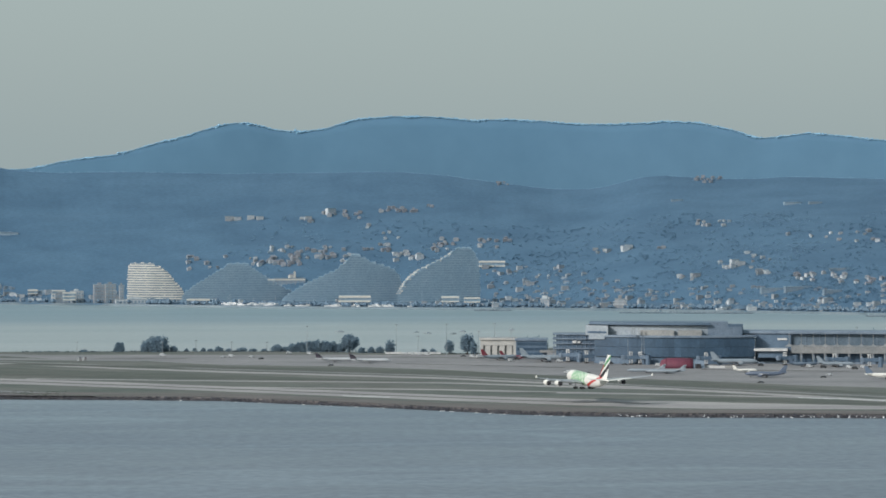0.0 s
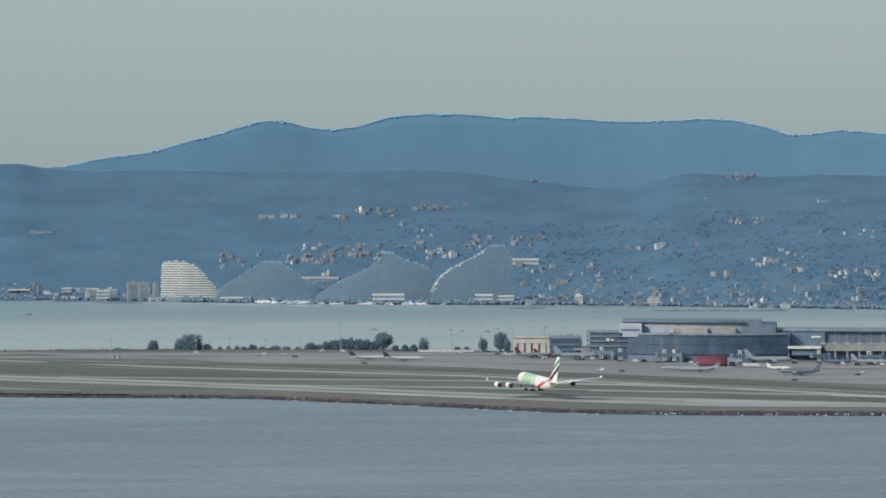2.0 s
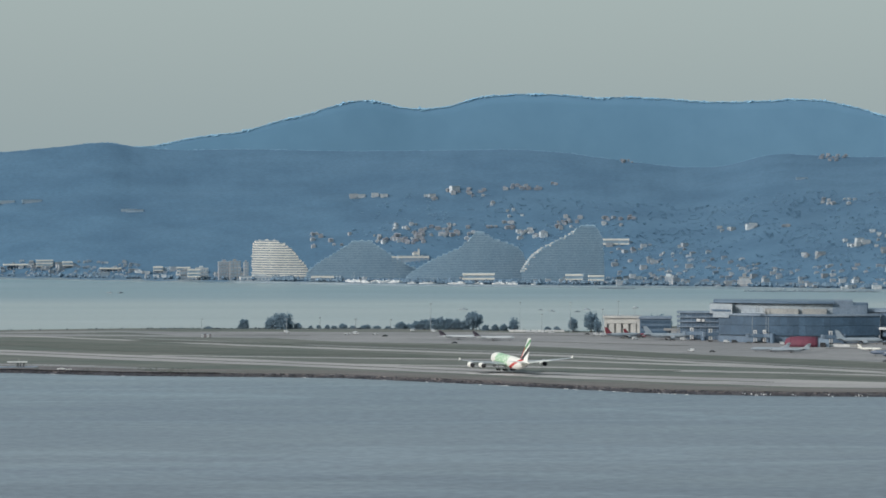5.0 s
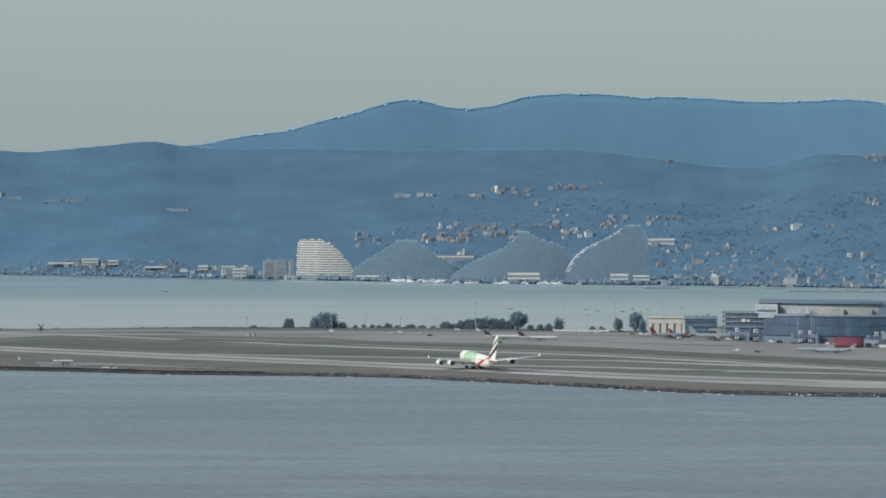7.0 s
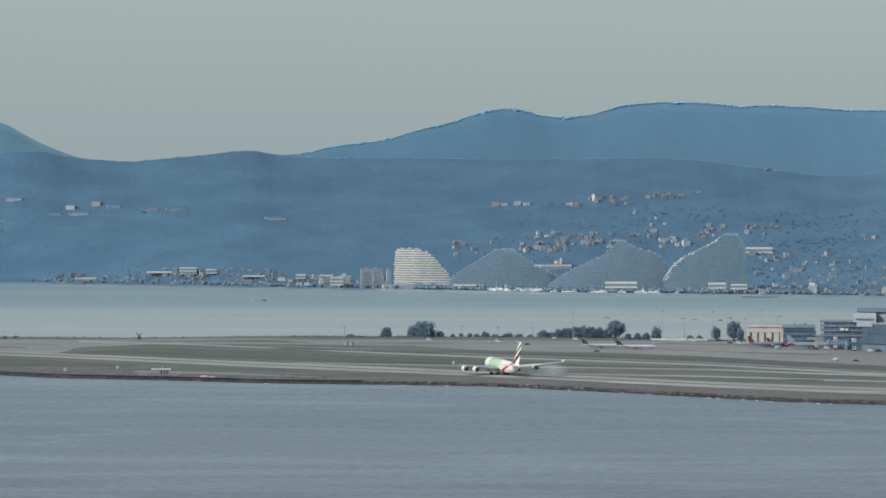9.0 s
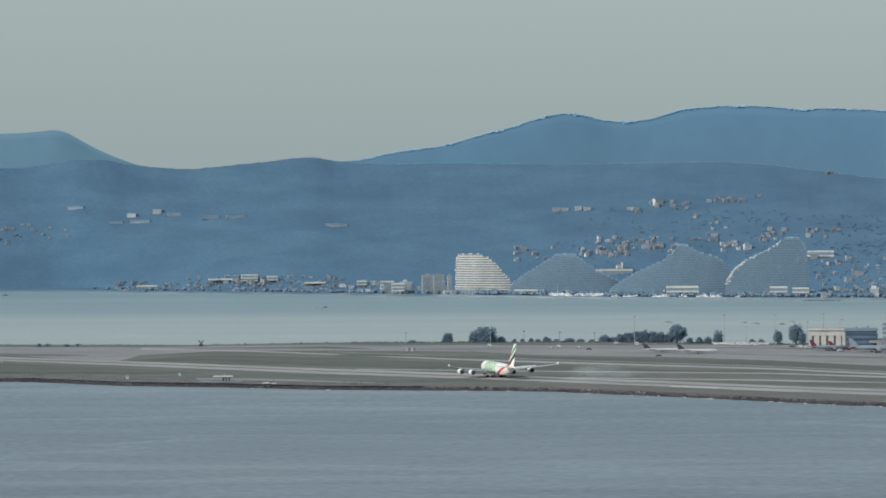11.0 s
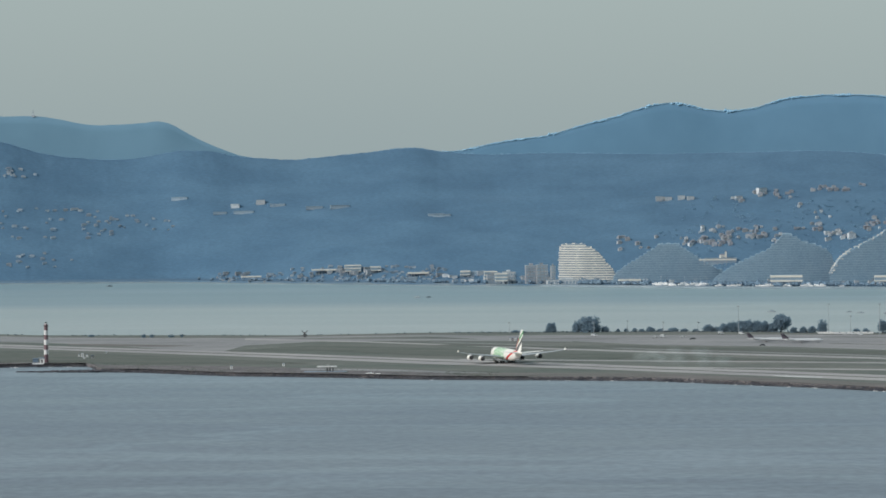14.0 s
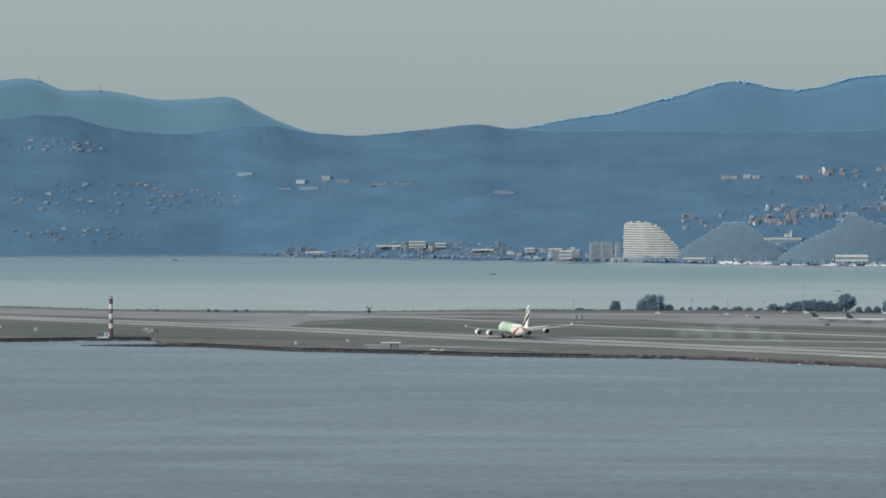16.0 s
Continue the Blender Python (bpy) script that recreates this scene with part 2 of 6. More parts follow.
CLUMP = [Vector(v) for v in ((0, 0, 1), (0.85, 0, 0.42), (0.26, 0.81, 0.42), (-0.69, 0.5, 0.42), (-0.69, -0.5, 0.42), (0.26, -0.81, 0.42),
                             (0.69, 0.5, -0.42), (-0.26, 0.81, -0.42), (-0.85, 0, -0.42), (-0.26, -0.81, -0.42), (0.69, -0.5, -0.42), (0, 0, -1))]
CLUMP_F = [(0, 1, 2), (0, 2, 3), (0, 3, 4), (0, 4, 5), (0, 5, 1), (1, 6, 2), (2, 7, 3), (3, 8, 4), (4, 9, 5), (5, 10, 1),
           (6, 7, 2), (7, 8, 3), (8, 9, 4), (9, 10, 5), (10, 6, 1), (11, 7, 6), (11, 8, 7), (11, 9, 8), (11, 10, 9), (11, 6, 10)]


TUFT = [Vector(v) for v in ((0, 0, 1), (1, 0, 0), (0, 1, 0), (-1, 0, 0), (0, -1, 0), (0, 0, -1))]
TUFT_F = [(0, 1, 2), (0, 2, 3), (0, 3, 4), (0, 4, 1), (5, 2, 1), (5, 3, 2), (5, 4, 3), (5, 1, 4)]


def clumps(name, rows, material, rng, jitter=0.3, parent=None, small=False):
    """Many small uneven leaf clumps in one mesh; rows of (centre, radius, height factor)."""
    form, skin = (TUFT, TUFT_F) if small else (CLUMP, CLUMP_F)
    verts, faces = [], []
    for c, r, hf in rows:
        k = len(verts)
        sp = rng.uniform(0, 6.28)
        cs, sn = math.cos(sp), math.sin(sp)
        for v in form:
            s = r * (1 + rng.uniform(-jitter, jitter))
            verts.append((c[0] + (v.x * cs - v.y * sn) * s, c[1] + (v.x * sn + v.y * cs) * s, c[2] + v.z * s * hf))
        faces += [(k + a, k + b, k + d) for a, b, d in skin]
    return mesh_object(name, verts, faces, material, parent=parent)


def sprays(name, rows, material, rng, parent=None):
    """Many loose sprays of leaves, each a bent four-sided blade turned at random; rows of (centre, size)."""
    verts, faces = [], []
    for c, r in rows:
        k = len(verts)
        a = Vector((rng.gauss(0, 1), rng.gauss(0, 1), rng.gauss(0, 1))).normalized()
        b = a.orthogonal().normalized()
        d = a.cross(b)
        for x, y, z in ((-1, -0.6, 0), (0.7, -0.8, 0.25), (1, 0.6, 0), (-0.6, 0.9, 0.25)):
            verts.append(c + (b * x + d * y + a * z) * r * rng.uniform(0.75, 1.25))
        faces += [(k, k + 1, k + 2), (k, k + 2, k + 3)]
    return mesh_object(name, verts, faces, material, parent=parent)


# ---- water ----
def sheet(name, x0, x1, y0, y1, z, material, nx=1, ny=1):
    vs = [(x0 + (x1 - x0) * i / nx, y0 + (y1 - y0) * j / ny, z) for j in range(ny + 1) for i in range(nx + 1)]
    fs = [(j * (nx + 1) + i, j * (nx + 1) + i + 1, (j + 1) * (nx + 1) + i + 1, (j + 1) * (nx + 1) + i) for j in range(ny) for i in range(nx)]
    return mesh_object(name, vs, fs, material)


PZ = 2.5                                         # height of the airfield above the sea
tagged(sheet("seabed_ground", -6000, 6000, -4000, 6000, -6.0, M["verge"]), "sandy seabed below the open water", "ground", kind="structure")
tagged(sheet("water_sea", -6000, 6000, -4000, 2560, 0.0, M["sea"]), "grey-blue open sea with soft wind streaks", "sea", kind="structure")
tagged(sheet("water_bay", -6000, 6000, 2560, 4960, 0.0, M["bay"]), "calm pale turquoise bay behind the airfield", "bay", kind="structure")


# ---- hills: each a slope between a foot line and a ridge line, in survey units ----
SHORE = ((-1300, 525), (-879, 527), (-473, 528.5), (-173, 534.5), (60, 539), (230, 541.5), (500, 546.5), (784, 548.5), (900, 549), (1000, 549.5), (1300, 553), (1568, 557), (2100, 563))
FRONT = ((-1300, 292), (-960, 288), (-879, 285), (-800, 275), (-744, 279), (-689, 298), (-619, 308), (-530, 311), (-439, 294), (-389, 296), (-329, 308), (-239, 314),
         (-99, 300), (-29, 292), (26, 302), (100, 307), (200, 304), (400, 308), (690, 304), (784, 310), (880, 324), (980, 335), (1050, 335), (1090, 326), (1150, 310), (1300, 318), (1400, 313), (1568, 317), (2100, 320))
RIDGE = ((-1300, 330), (-240, 318), (0, 303), (60, 298), (110, 286), (200, 275), (260, 259), (330, 240), (395, 220), (440, 218), (500, 233), (560, 232), (630, 211), (700, 206), (790, 208),
         (830, 213), (900, 211), (1050, 221), (1220, 215), (1290, 228), (1345, 247), (1385, 240), (1440, 236), (1568, 250), (2100, 262))
PEAKS = ((-1300, 236), (-960, 230), (-879, 217), (-830, 211), (-804, 213), (-764, 235), (-699, 231), (-589, 250), (-499, 246), (-472, 241), (-445, 254), (-399, 280), (-340, 304), (-240, 322), (100, 340), (2100, 345))
D_FRONT, D_RIDGE, D_PEAK = 4740.0, 4860.0, 4925.0


FLAT = ((-700, 75), (-200, 130), (205, 215), (700, 300), (870, 300), (1600, 110))   # width of the level strip along the shore, in metres


def shore_range(u):
    return F * EYE_Z / (soft_rows(SHORE, u) - V0)


def wobble(u, d, s, a):
    return a * (noise.noise(Vector((u * s, d * s, 3.1))) + 0.5 * noise.noise(Vector((u * s * 2.3, d * s * 2.3, 7.7))))


def front_point(u, q):
    """On the inhabited coast slope: q = 0 at the water, 1 at the ridge, with a flat strip at the shore."""
    ds = shore_range(u)
    flat = soft_rows(FLAT, u)
    d = ds + (D_FRONT - ds) * q
    if d <= ds + flat:
        a = (u - U0) / F
        return Vector((d * math.sin(a), d * math.cos(a), min(2.5, (d - ds) * 0.6 - 0.5)))
    vf = V0 + F * (EYE_Z - 2.5) / (ds + flat)
    k = (d - ds - flat) / (D_FRONT - ds - flat)
    e = 0.10 * k + 0.90 * k ** 0.93 + 0.016 * math.sin(k * math.pi) * noise.noise(Vector((u * 0.012, k * 9, 1.7)))
    v = vf + (soft_rows(FRONT, u) - vf) * e + wobble(u, 0, 0.03, 0.8) * k
    p = at_range(u, v, d)
    p.z += 0.5 * noise.noise(Vector((p.x * 0.11, p.y * 0.11, 0.5))) + 0.2 * noise.noise(Vector((p.x * 0.25, p.y * 0.25, 4.5)))
    return p


def depression(p):
    return V0 + F * (EYE_Z - p.z) / math.hypot(p.x, p.y)


def on_slope(u, v):
    """The point of the coast slope on the bearing u and depression v."""
    lo, hi = 0.0, 1.0
    for _ in range(18):
        q = (lo + hi) / 2
        if depression(front_point(u, q)) > v:
            lo = q
        else:
            hi = q
    return front_point(u, (lo + hi) / 2)


def slope(name, material, fn, us, qs, label):
    vs = [fn(u, q) for q in qs for u in us]
    n = len(us)
    fs = [(j * n + i, j * n + i + 1, (j + 1) * n + i + 1, (j + 1) * n + i) for j in range(len(qs) - 1) for i in range(n - 1)]
    ob = mesh_object(name, vs, fs, material, smooth=True)
    return tagged(ob, label, "hill", kind="structure")


def back_slope(rows, d, foot, s):
    def fn(u, q):
        v = soft_rows(rows, u) + wobble(u, d, s, 1.4)
        if q <= 1:
            return at_range(u, foot + (v - foot) * q, d - 30 + 30 * q)
        p = at_range(u, v, d)
        return Vector((p.x * (1 + 0.008 * (q - 1)), p.y * (1 + 0.008 * (q - 1)), p.z - 60 * (q - 1)))
    return fn


US = [-1300 + 8 * i for i in range(int(3400 / 8) + 1)]
slope("backdrop_mountain", M["mountain"], back_slope(PEAKS, D_PEAK, 350, 0.02), US, [i / 8 for i in range(9)] + [1.0, 1.125], "haze-paled blue bare mountain far behind the bay")
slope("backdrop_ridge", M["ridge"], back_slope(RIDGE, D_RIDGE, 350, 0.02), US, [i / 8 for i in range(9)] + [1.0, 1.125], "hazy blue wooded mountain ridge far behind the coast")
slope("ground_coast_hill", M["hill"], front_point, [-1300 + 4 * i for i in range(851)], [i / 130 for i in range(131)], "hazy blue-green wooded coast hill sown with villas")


# ---- the airfield: one raised platform with its pavements ----
COAST = ((-1300, 666), (-879, 675.5), (-700, 674), (-604, 675), (-586, 685), (-520, 686.5), (-359, 695), (-173, 699.5), (0, 705), (250, 708), (392, 710), (500, 715), (640, 721), (800, 729),
         (900, 734), (1000, 737), (1176, 739), (1568, 738), (2100, 737))
FAR_EDGE = ((-1300, 603), (-879, 611), (-679, 618.5), (-239, 623.5), (0, 621), (500, 622), (840, 626), (950, 618), (1100, 606), (1200, 602), (2100, 600))


M["rubble"] = surface("shore_rubble", (0.105, 0.098, 0.102), (0.165, 0.15, 0.15), 0.06, 0.7, 0.95, 0.4)


def coast_range(u):
    return F * EYE_Z / (lerp_rows(COAST, u) - V0)


def platform():
    us = [-1300 + 10 * i for i in range(341)]
    rows = []
    for u in us:
        a = (u - U0) / F
        way = Vector((math.sin(a), math.cos(a), 0))
        near, far = coast_range(u) + 4.5, place(u, lerp_rows(FAR_EDGE, u), PZ).length
        rows.append([way * (near - 3) + Vector((0, 0, -6))] + [way * (near + (far - near) * k / 10) + Vector((0, 0, PZ)) for k in range(11)] + [way * (far + 6) + Vector((0, 0, -6))])
    n = len(rows[0])
    vs = [p for r in rows for p in r]
    fs = [(i * n + j, (i + 1) * n + j, (i + 1) * n + j + 1, i * n + j + 1) for i in range(len(rows) - 1) for j in range(n - 1)]
    ob = mesh_object("ground_airfield", vs, fs, [M["grass"], M["rubble"]])
    ob.data.polygons.foreach_set("material_index", [int(j == 0) for i in range(len(rows) - 1) for j in range(n - 1)])
    return tagged(ob, "dull green airfield grass on a raised platform", "grass", kind="structure")


platform()
level = [0.03]


def strip(name, rows, material, label, category):
    """A pavement between an upper and a lower edge; rows of (u, upper v, lower v)."""
    level[0] += 0.006
    us = sorted({float(r[0]) for r in rows} | {float(u) for u in range(-1300, 2100, 25) if rows[0][0] < u < rows[-1][0]})
    top, low = [(r[0], r[1]) for r in rows], [(r[0], r[2]) for r in rows]
    vs, fs = [], []
    for u in us:
        rim = V0 + F * (EYE_Z - PZ) / (coast_range(u) + 5.5)
        wv = 0.35 * noise.noise(Vector((u * 0.02, rows[0][1], 0)))
        a, b = (place(u, min(lerp_rows(e, u) + wv, rim - k), PZ + level[0]) for e, k in ((top, 0.4), (low, 0.0)))
        vs += [a, b]
    fs = [(2 * i, 2 * i + 1, 2 * i + 3, 2 * i + 2) for i in range(len(us) - 1)]
    return tagged(mesh_object(name, vs, fs, material), label, category, kind="structure")


strip("pavement_apron", ((-330, 627, 629), (0, 625, 628), (100, 627, 634), (250, 627, 638), (392, 628, 646), (600, 628, 649), (784, 629, 655), (960, 624, 664), (1176, 612, 672), (1300, 610, 676), (1420, 609, 681), (1568, 608, 684), (2100, 606, 700)),
      M["concrete"], "wide pale concrete apron before the terminal", "apron")
strip("pavement_turning_area", ((-1300, 606, 612), (-879, 614.5, 624.5), (-680, 622, 632), (-560, 624.5, 638), (-450, 626, 648), (-385, 626.5, 655), (-330, 627.5, 641), (-200, 630, 635), (0, 632, 635), (250, 636, 639)),
      M["concrete"], "pale concrete turning area at the runway's end", "taxiway")
strip("ground_dry_strip", ((-640, 634, 636), (-500, 637, 641), (-420, 640, 641)), M["verge"], "dry grass sliver between pavements", "grass")
strip("pavement_taxiway", ((-330, 628, 631), (-150, 634, 636), (0, 640.5, 642.5), (200, 649.5, 652), (392, 656.5, 659.5), (784, 668.5, 671.5), (1176, 686, 689.5), (1400, 697, 700.5), (1568, 705, 709), (2100, 729, 733)),
      M["asphalt"], "narrow pale asphalt taxiway through the grass", "taxiway")
strip("pavement_service_road", ((0, 637, 638), (392, 652.5, 654), (784, 665, 666.6), (1176, 683, 684.5), (1568, 699, 701)), M["concrete"], "thin pale service road along the taxiway", "road")
strip("pavement_crossing", ((50, 668, 669.5), (392, 673, 675), (784, 677, 679.3), (1000, 683, 686), (1176, 686.5, 690)), M["asphalt"], "narrow link taxiway", "taxiway")
strip("pavement_inner_taxiway", ((150, 674, 675), (392, 684, 685.5), (600, 687, 689), (784, 689, 691.5), (1000, 693.5, 697), (1200, 697, 699), (1420, 701, 703)), M["asphalt"], "pale inner taxiway beside the runway", "taxiway")
strip("road_runway", ((-1300, 603, 607), (-879, 628, 634), (-359, 651, 659), (0, 667.5, 677), (200, 675, 684.5), (392, 683.5, 692.5), (620, 692.5, 702.5), (784, 699.5, 709.5), (1000, 706, 717), (1176, 709, 722), (1300, 712, 723), (1568, 716, 722), (2100, 724, 730)),
      M["asphalt"], "long pale asphalt runway with darker tyre marks", "runway")
strip("ground_tyre_marks", ((-800, 634.6, 634.8), (-700, 638.8, 639.8), (-359, 654, 655.4), (0, 671, 672.4), (392, 687.2, 688.6), (784, 703.5, 705), (1000, 710.5, 712), (1150, 713.5, 714.6)), M["stain"], "dark rubber marks along the runway", "tyre marks")
strip("ground_dry_verge", ((60, 692, 696), (250, 695, 700), (392, 696, 702), (620, 706, 713), (784, 713.5, 721), (1000, 721, 729), (1176, 725, 731), (1400, 725, 731), (1568, 725, 731), (2100, 734, 735)),
      M["verge"], "brown dry verge along the sea wall", "verge")

M["marking"] = surface("runway_paint", (0.50, 0.50, 0.49), (0.62, 0.62, 0.60), 0.2, 1.5, 0.7)
M["dark_grass"] = surface("dark_grass", (0.08, 0.096, 0.08), (0.112, 0.118, 0.102), 0.02, 0.2, 0.95, stretch=(1, 3, 1))
for name, rows, mat, label, cat in (
        ("ground_runway_paint", ((606, 700.2, 701.6), (690, 702.8, 704.2)), "marking", "white paint along the runway's edge", "marking"),
        ("ground_runway_paint", ((1410, 701.4, 702.8), (1568, 705.4, 707)), "marking", "white paint along the taxiway's edge", "marking"),
        ("ground_dark_patch", ((900, 694.5, 695), (935, 694, 696.6), (985, 694.6, 696)), "dark_grass", "dark patch in the grass", "grass"),
        ("ground_dark_patch", ((650, 684.5, 685), (672, 684, 685.8), (690, 684.8, 685.4)), "dark_grass", "dark patch in the grass", "grass"),
        ("ground_dark_patch", ((1150, 703, 703.2), (1300, 703, 708), (1450, 705, 712), (1568, 709, 714), (1700, 716, 716.2)), "dark_grass", "dark grass between the taxiways", "grass"),
        ("ground_dark_patch", ((300, 646, 646.2), (392, 648, 651.5), (784, 656.5, 663), (1000, 666, 674), (1176, 674, 681.5), (1300, 678, 686), (1500, 690, 693), (1568, 694, 694.2)), "dark_grass", "dark grass band along the apron", "grass"),
        ("ground_dark_patch", ((0, 643, 643.2), (60, 641.5, 645), (250, 647, 649.5), (330, 650, 650.2)), "dark_grass", "dark grass band beside the taxiway", "grass"),
        ("ground_apron_seam", ((690, 632, 632.8), (860, 634, 635)), "stain", "dark stained seam across the apron", "stain"),
        ("ground_apron_seam", ((700, 643.5, 644.2), (1000, 650, 651)), "stain", "dark stained seam across the apron", "stain"),
        ("ground_apron_seam", ((1240, 653, 654), (1500, 655, 656)), "stain", "dark stained seam across the apron", "stain"),
        ("ground_apron_seam", ((160, 632.4, 633), (330, 634, 634.8)), "stain", "dark stained seam across the apron", "stain"),
        ("ground_dark_patch", ((-360, 650, 650.2), (-200, 641, 651), (0, 648, 662), (200, 657, 667), (392, 662, 670), (600, 671, 675), (760, 676, 676.2)), "dark_grass", "dark grass field beside the runway", "grass"),
        ("ground_dark_patch", ((-1100, 635, 655), (-879, 640, 664), (-700, 646, 664), (-500, 656, 671), (-350, 665, 673), (-220, 673, 673.3)), "dark_grass", "dark green grass between runway and shore", "grass")):
    strip(name, rows, M[mat], label, cat)

strip("ground_rubble", ((-600, 672.5, 672.8), (-540, 673, 684), (-400, 676, 690), (-300, 679, 694), (-150, 684, 698), (0, 692, 702), (80, 698, 703.5), (170, 705, 705.3)), M["rubble"], "grey-brown rubble between grass and rocks", "rubble")
strip("ground_rubble", ((-1000, 660, 668), (-879, 665, 674), (-700, 666, 673), (-610, 670, 673)), M["rubble"], "grey-brown rubble along the shore", "rubble")


def breakwater():
    """Armour rocks tipped along the coast, in one mesh for the whole length."""
    rng = random.Random(5)
    rows = []
    for i in range(17000):
        u = rng.uniform(-1000, 1700)
        k = rng.random()
        p = place(u, lerp_rows(COAST, u), 0.0)
        w = Vector((p.x, p.y, 0)).normalized()
        if k > 0.62 + 0.4 * noise.noise(Vector((u * 0.021, 1.3, 0))) + 0.25 * noise.noise(Vector((u * 0.11, 4.3, 0))) and rng.random() < 0.7:
            continue
        c = p + w * (k * 4.5 + rng.uniform(-0.8, 0.8)) + Vector((0, 0, k * PZ * 0.95))
        rows.append((c, rng.uniform(0.28, 0.66), 0.75))
    tagged(clumps("breakwater_rocks", rows, M["rock"], rng, 0.35), "dark armour rocks along the airfield's sea edge", "rocks", kind="stuff")
    rows = []
    for i in range(520):
        k = rng.random() ** 0.7
        u = -735 + 150 * k
        p = place(u, 683 + 0.016 * (u + 655) , 0.3)
        w = Vector((p.x, p.y, 0)).normalized()
        rows.append((p + w * rng.uniform(-5, 5) + Vector((0, 0, rng.uniform(-0.3, 0.2 + 0.9 * k))), rng.uniform(0.45, 0.7 + 0.5 * k), 0.6))
    tagged(clumps("spit_rocks", rows, M["rock"], rng, 0.35), "low dark rock spit sheltering a small inlet", "rocks", kind="stuff")
    rows = []
    for i in range(42):
        u = rng.choice((rng.uniform(520, 700), rng.uniform(780, 1000), rng.uniform(-400, 520), rng.uniform(-880, -600)))
        p = place(u, lerp_rows(COAST, u) + 0.3, 0.1)
        for k in range(rng.randint(1, 4)):
            rows.append((p + Vector((rng.uniform(-2, 2), rng.uniform(-1, 1), 0.1)), rng.uniform(0.3, 0.75), 0.4))
    # white specks higher on the rocks, apart from the surf
    for _ in range(70):
        u = rng.uniform(1090, 1640)
        p = place(u, lerp_rows(COAST, u) - rng.uniform(0.4, 4.5), rng.uniform(1.0, 2.2))
        rows.append((p, rng.uniform(0.22, 0.5), rng.uniform(0.6, 1.3)))
    tagged(clumps("surf_foam", rows, M["foam"], rng, 0.3), "small patches of white surf and white specks at the rocks", "surf", kind="stuff")


breakwater()


def shore_scrub():
    """Low scrub, weeds and bleached stones scattered between the grass and the rocks."""
    rng = random.Random(15)
    weeds, stones = [], []
    for _ in range(5200):
        u = rng.uniform(-900, 120)
        low = lerp_rows(COAST, u)
        p = place(u, low - 1.8 - rng.random() ** 1.4 * (13 if u > -590 else 8), PZ)
        if math.hypot(p.x, p.y) < coast_range(u) + 5.5:
            continue
        k = noise.noise(Vector((u * 0.03, p.y * 0.02, 6.0)))
        if k > rng.uniform(-0.3, 0.3):
            weeds.append((p + Vector((0, 0, 0.1)), rng.uniform(0.25, 0.75), rng.uniform(0.4, 0.9)))
        elif rng.random() < 0.4:
            stones.append((p, rng.uniform(0.2, 0.5), 0.5))
    tagged(clumps("shore_scrub", weeds, M["dark_grass"], rng, 0.35, small=True), "low dark scrub behind the shore rocks", "scrub", kind="stuff")
    tagged(clumps("shore_stones", stones, M["concrete"], rng, 0.35, small=True), "bleached stones scattered behind the shore rocks", "stones", kind="stuff")


shore_scrub()


# ---- aircraft ----
def paint(name, colour, rough=0.35):
    c = colour
    return surface(name, [k * 0.93 for k in c], [min(1, k * 1.05) for k in c], 0.15, 2.0, rough)


M["white_paint"] = paint("white_aircraft_paint", (0.78, 0.765, 0.71))
M["wing_paint"] = paint("grey_wing_paint", (0.33, 0.35, 0.375))
M["metal"] = surface("bare_metal", (0.35, 0.36, 0.37), (0.5, 0.5, 0.5), 0.5, 3, 0.35, metal=0.8)
M["tyre"] = surface("tyre_rubber", (0.02, 0.02, 0.02), (0.04, 0.04, 0.04), 1, 5, 0.9)
M["dark"] = surface("dark_intake", (0.015, 0.015, 0.018), (0.03, 0.03, 0.035), 1, 4, 0.6)
M["glass"] = surface("dark_glazing", (0.03, 0.045, 0.06), (0.05, 0.07, 0.09), 0.2, 2, 0.12)


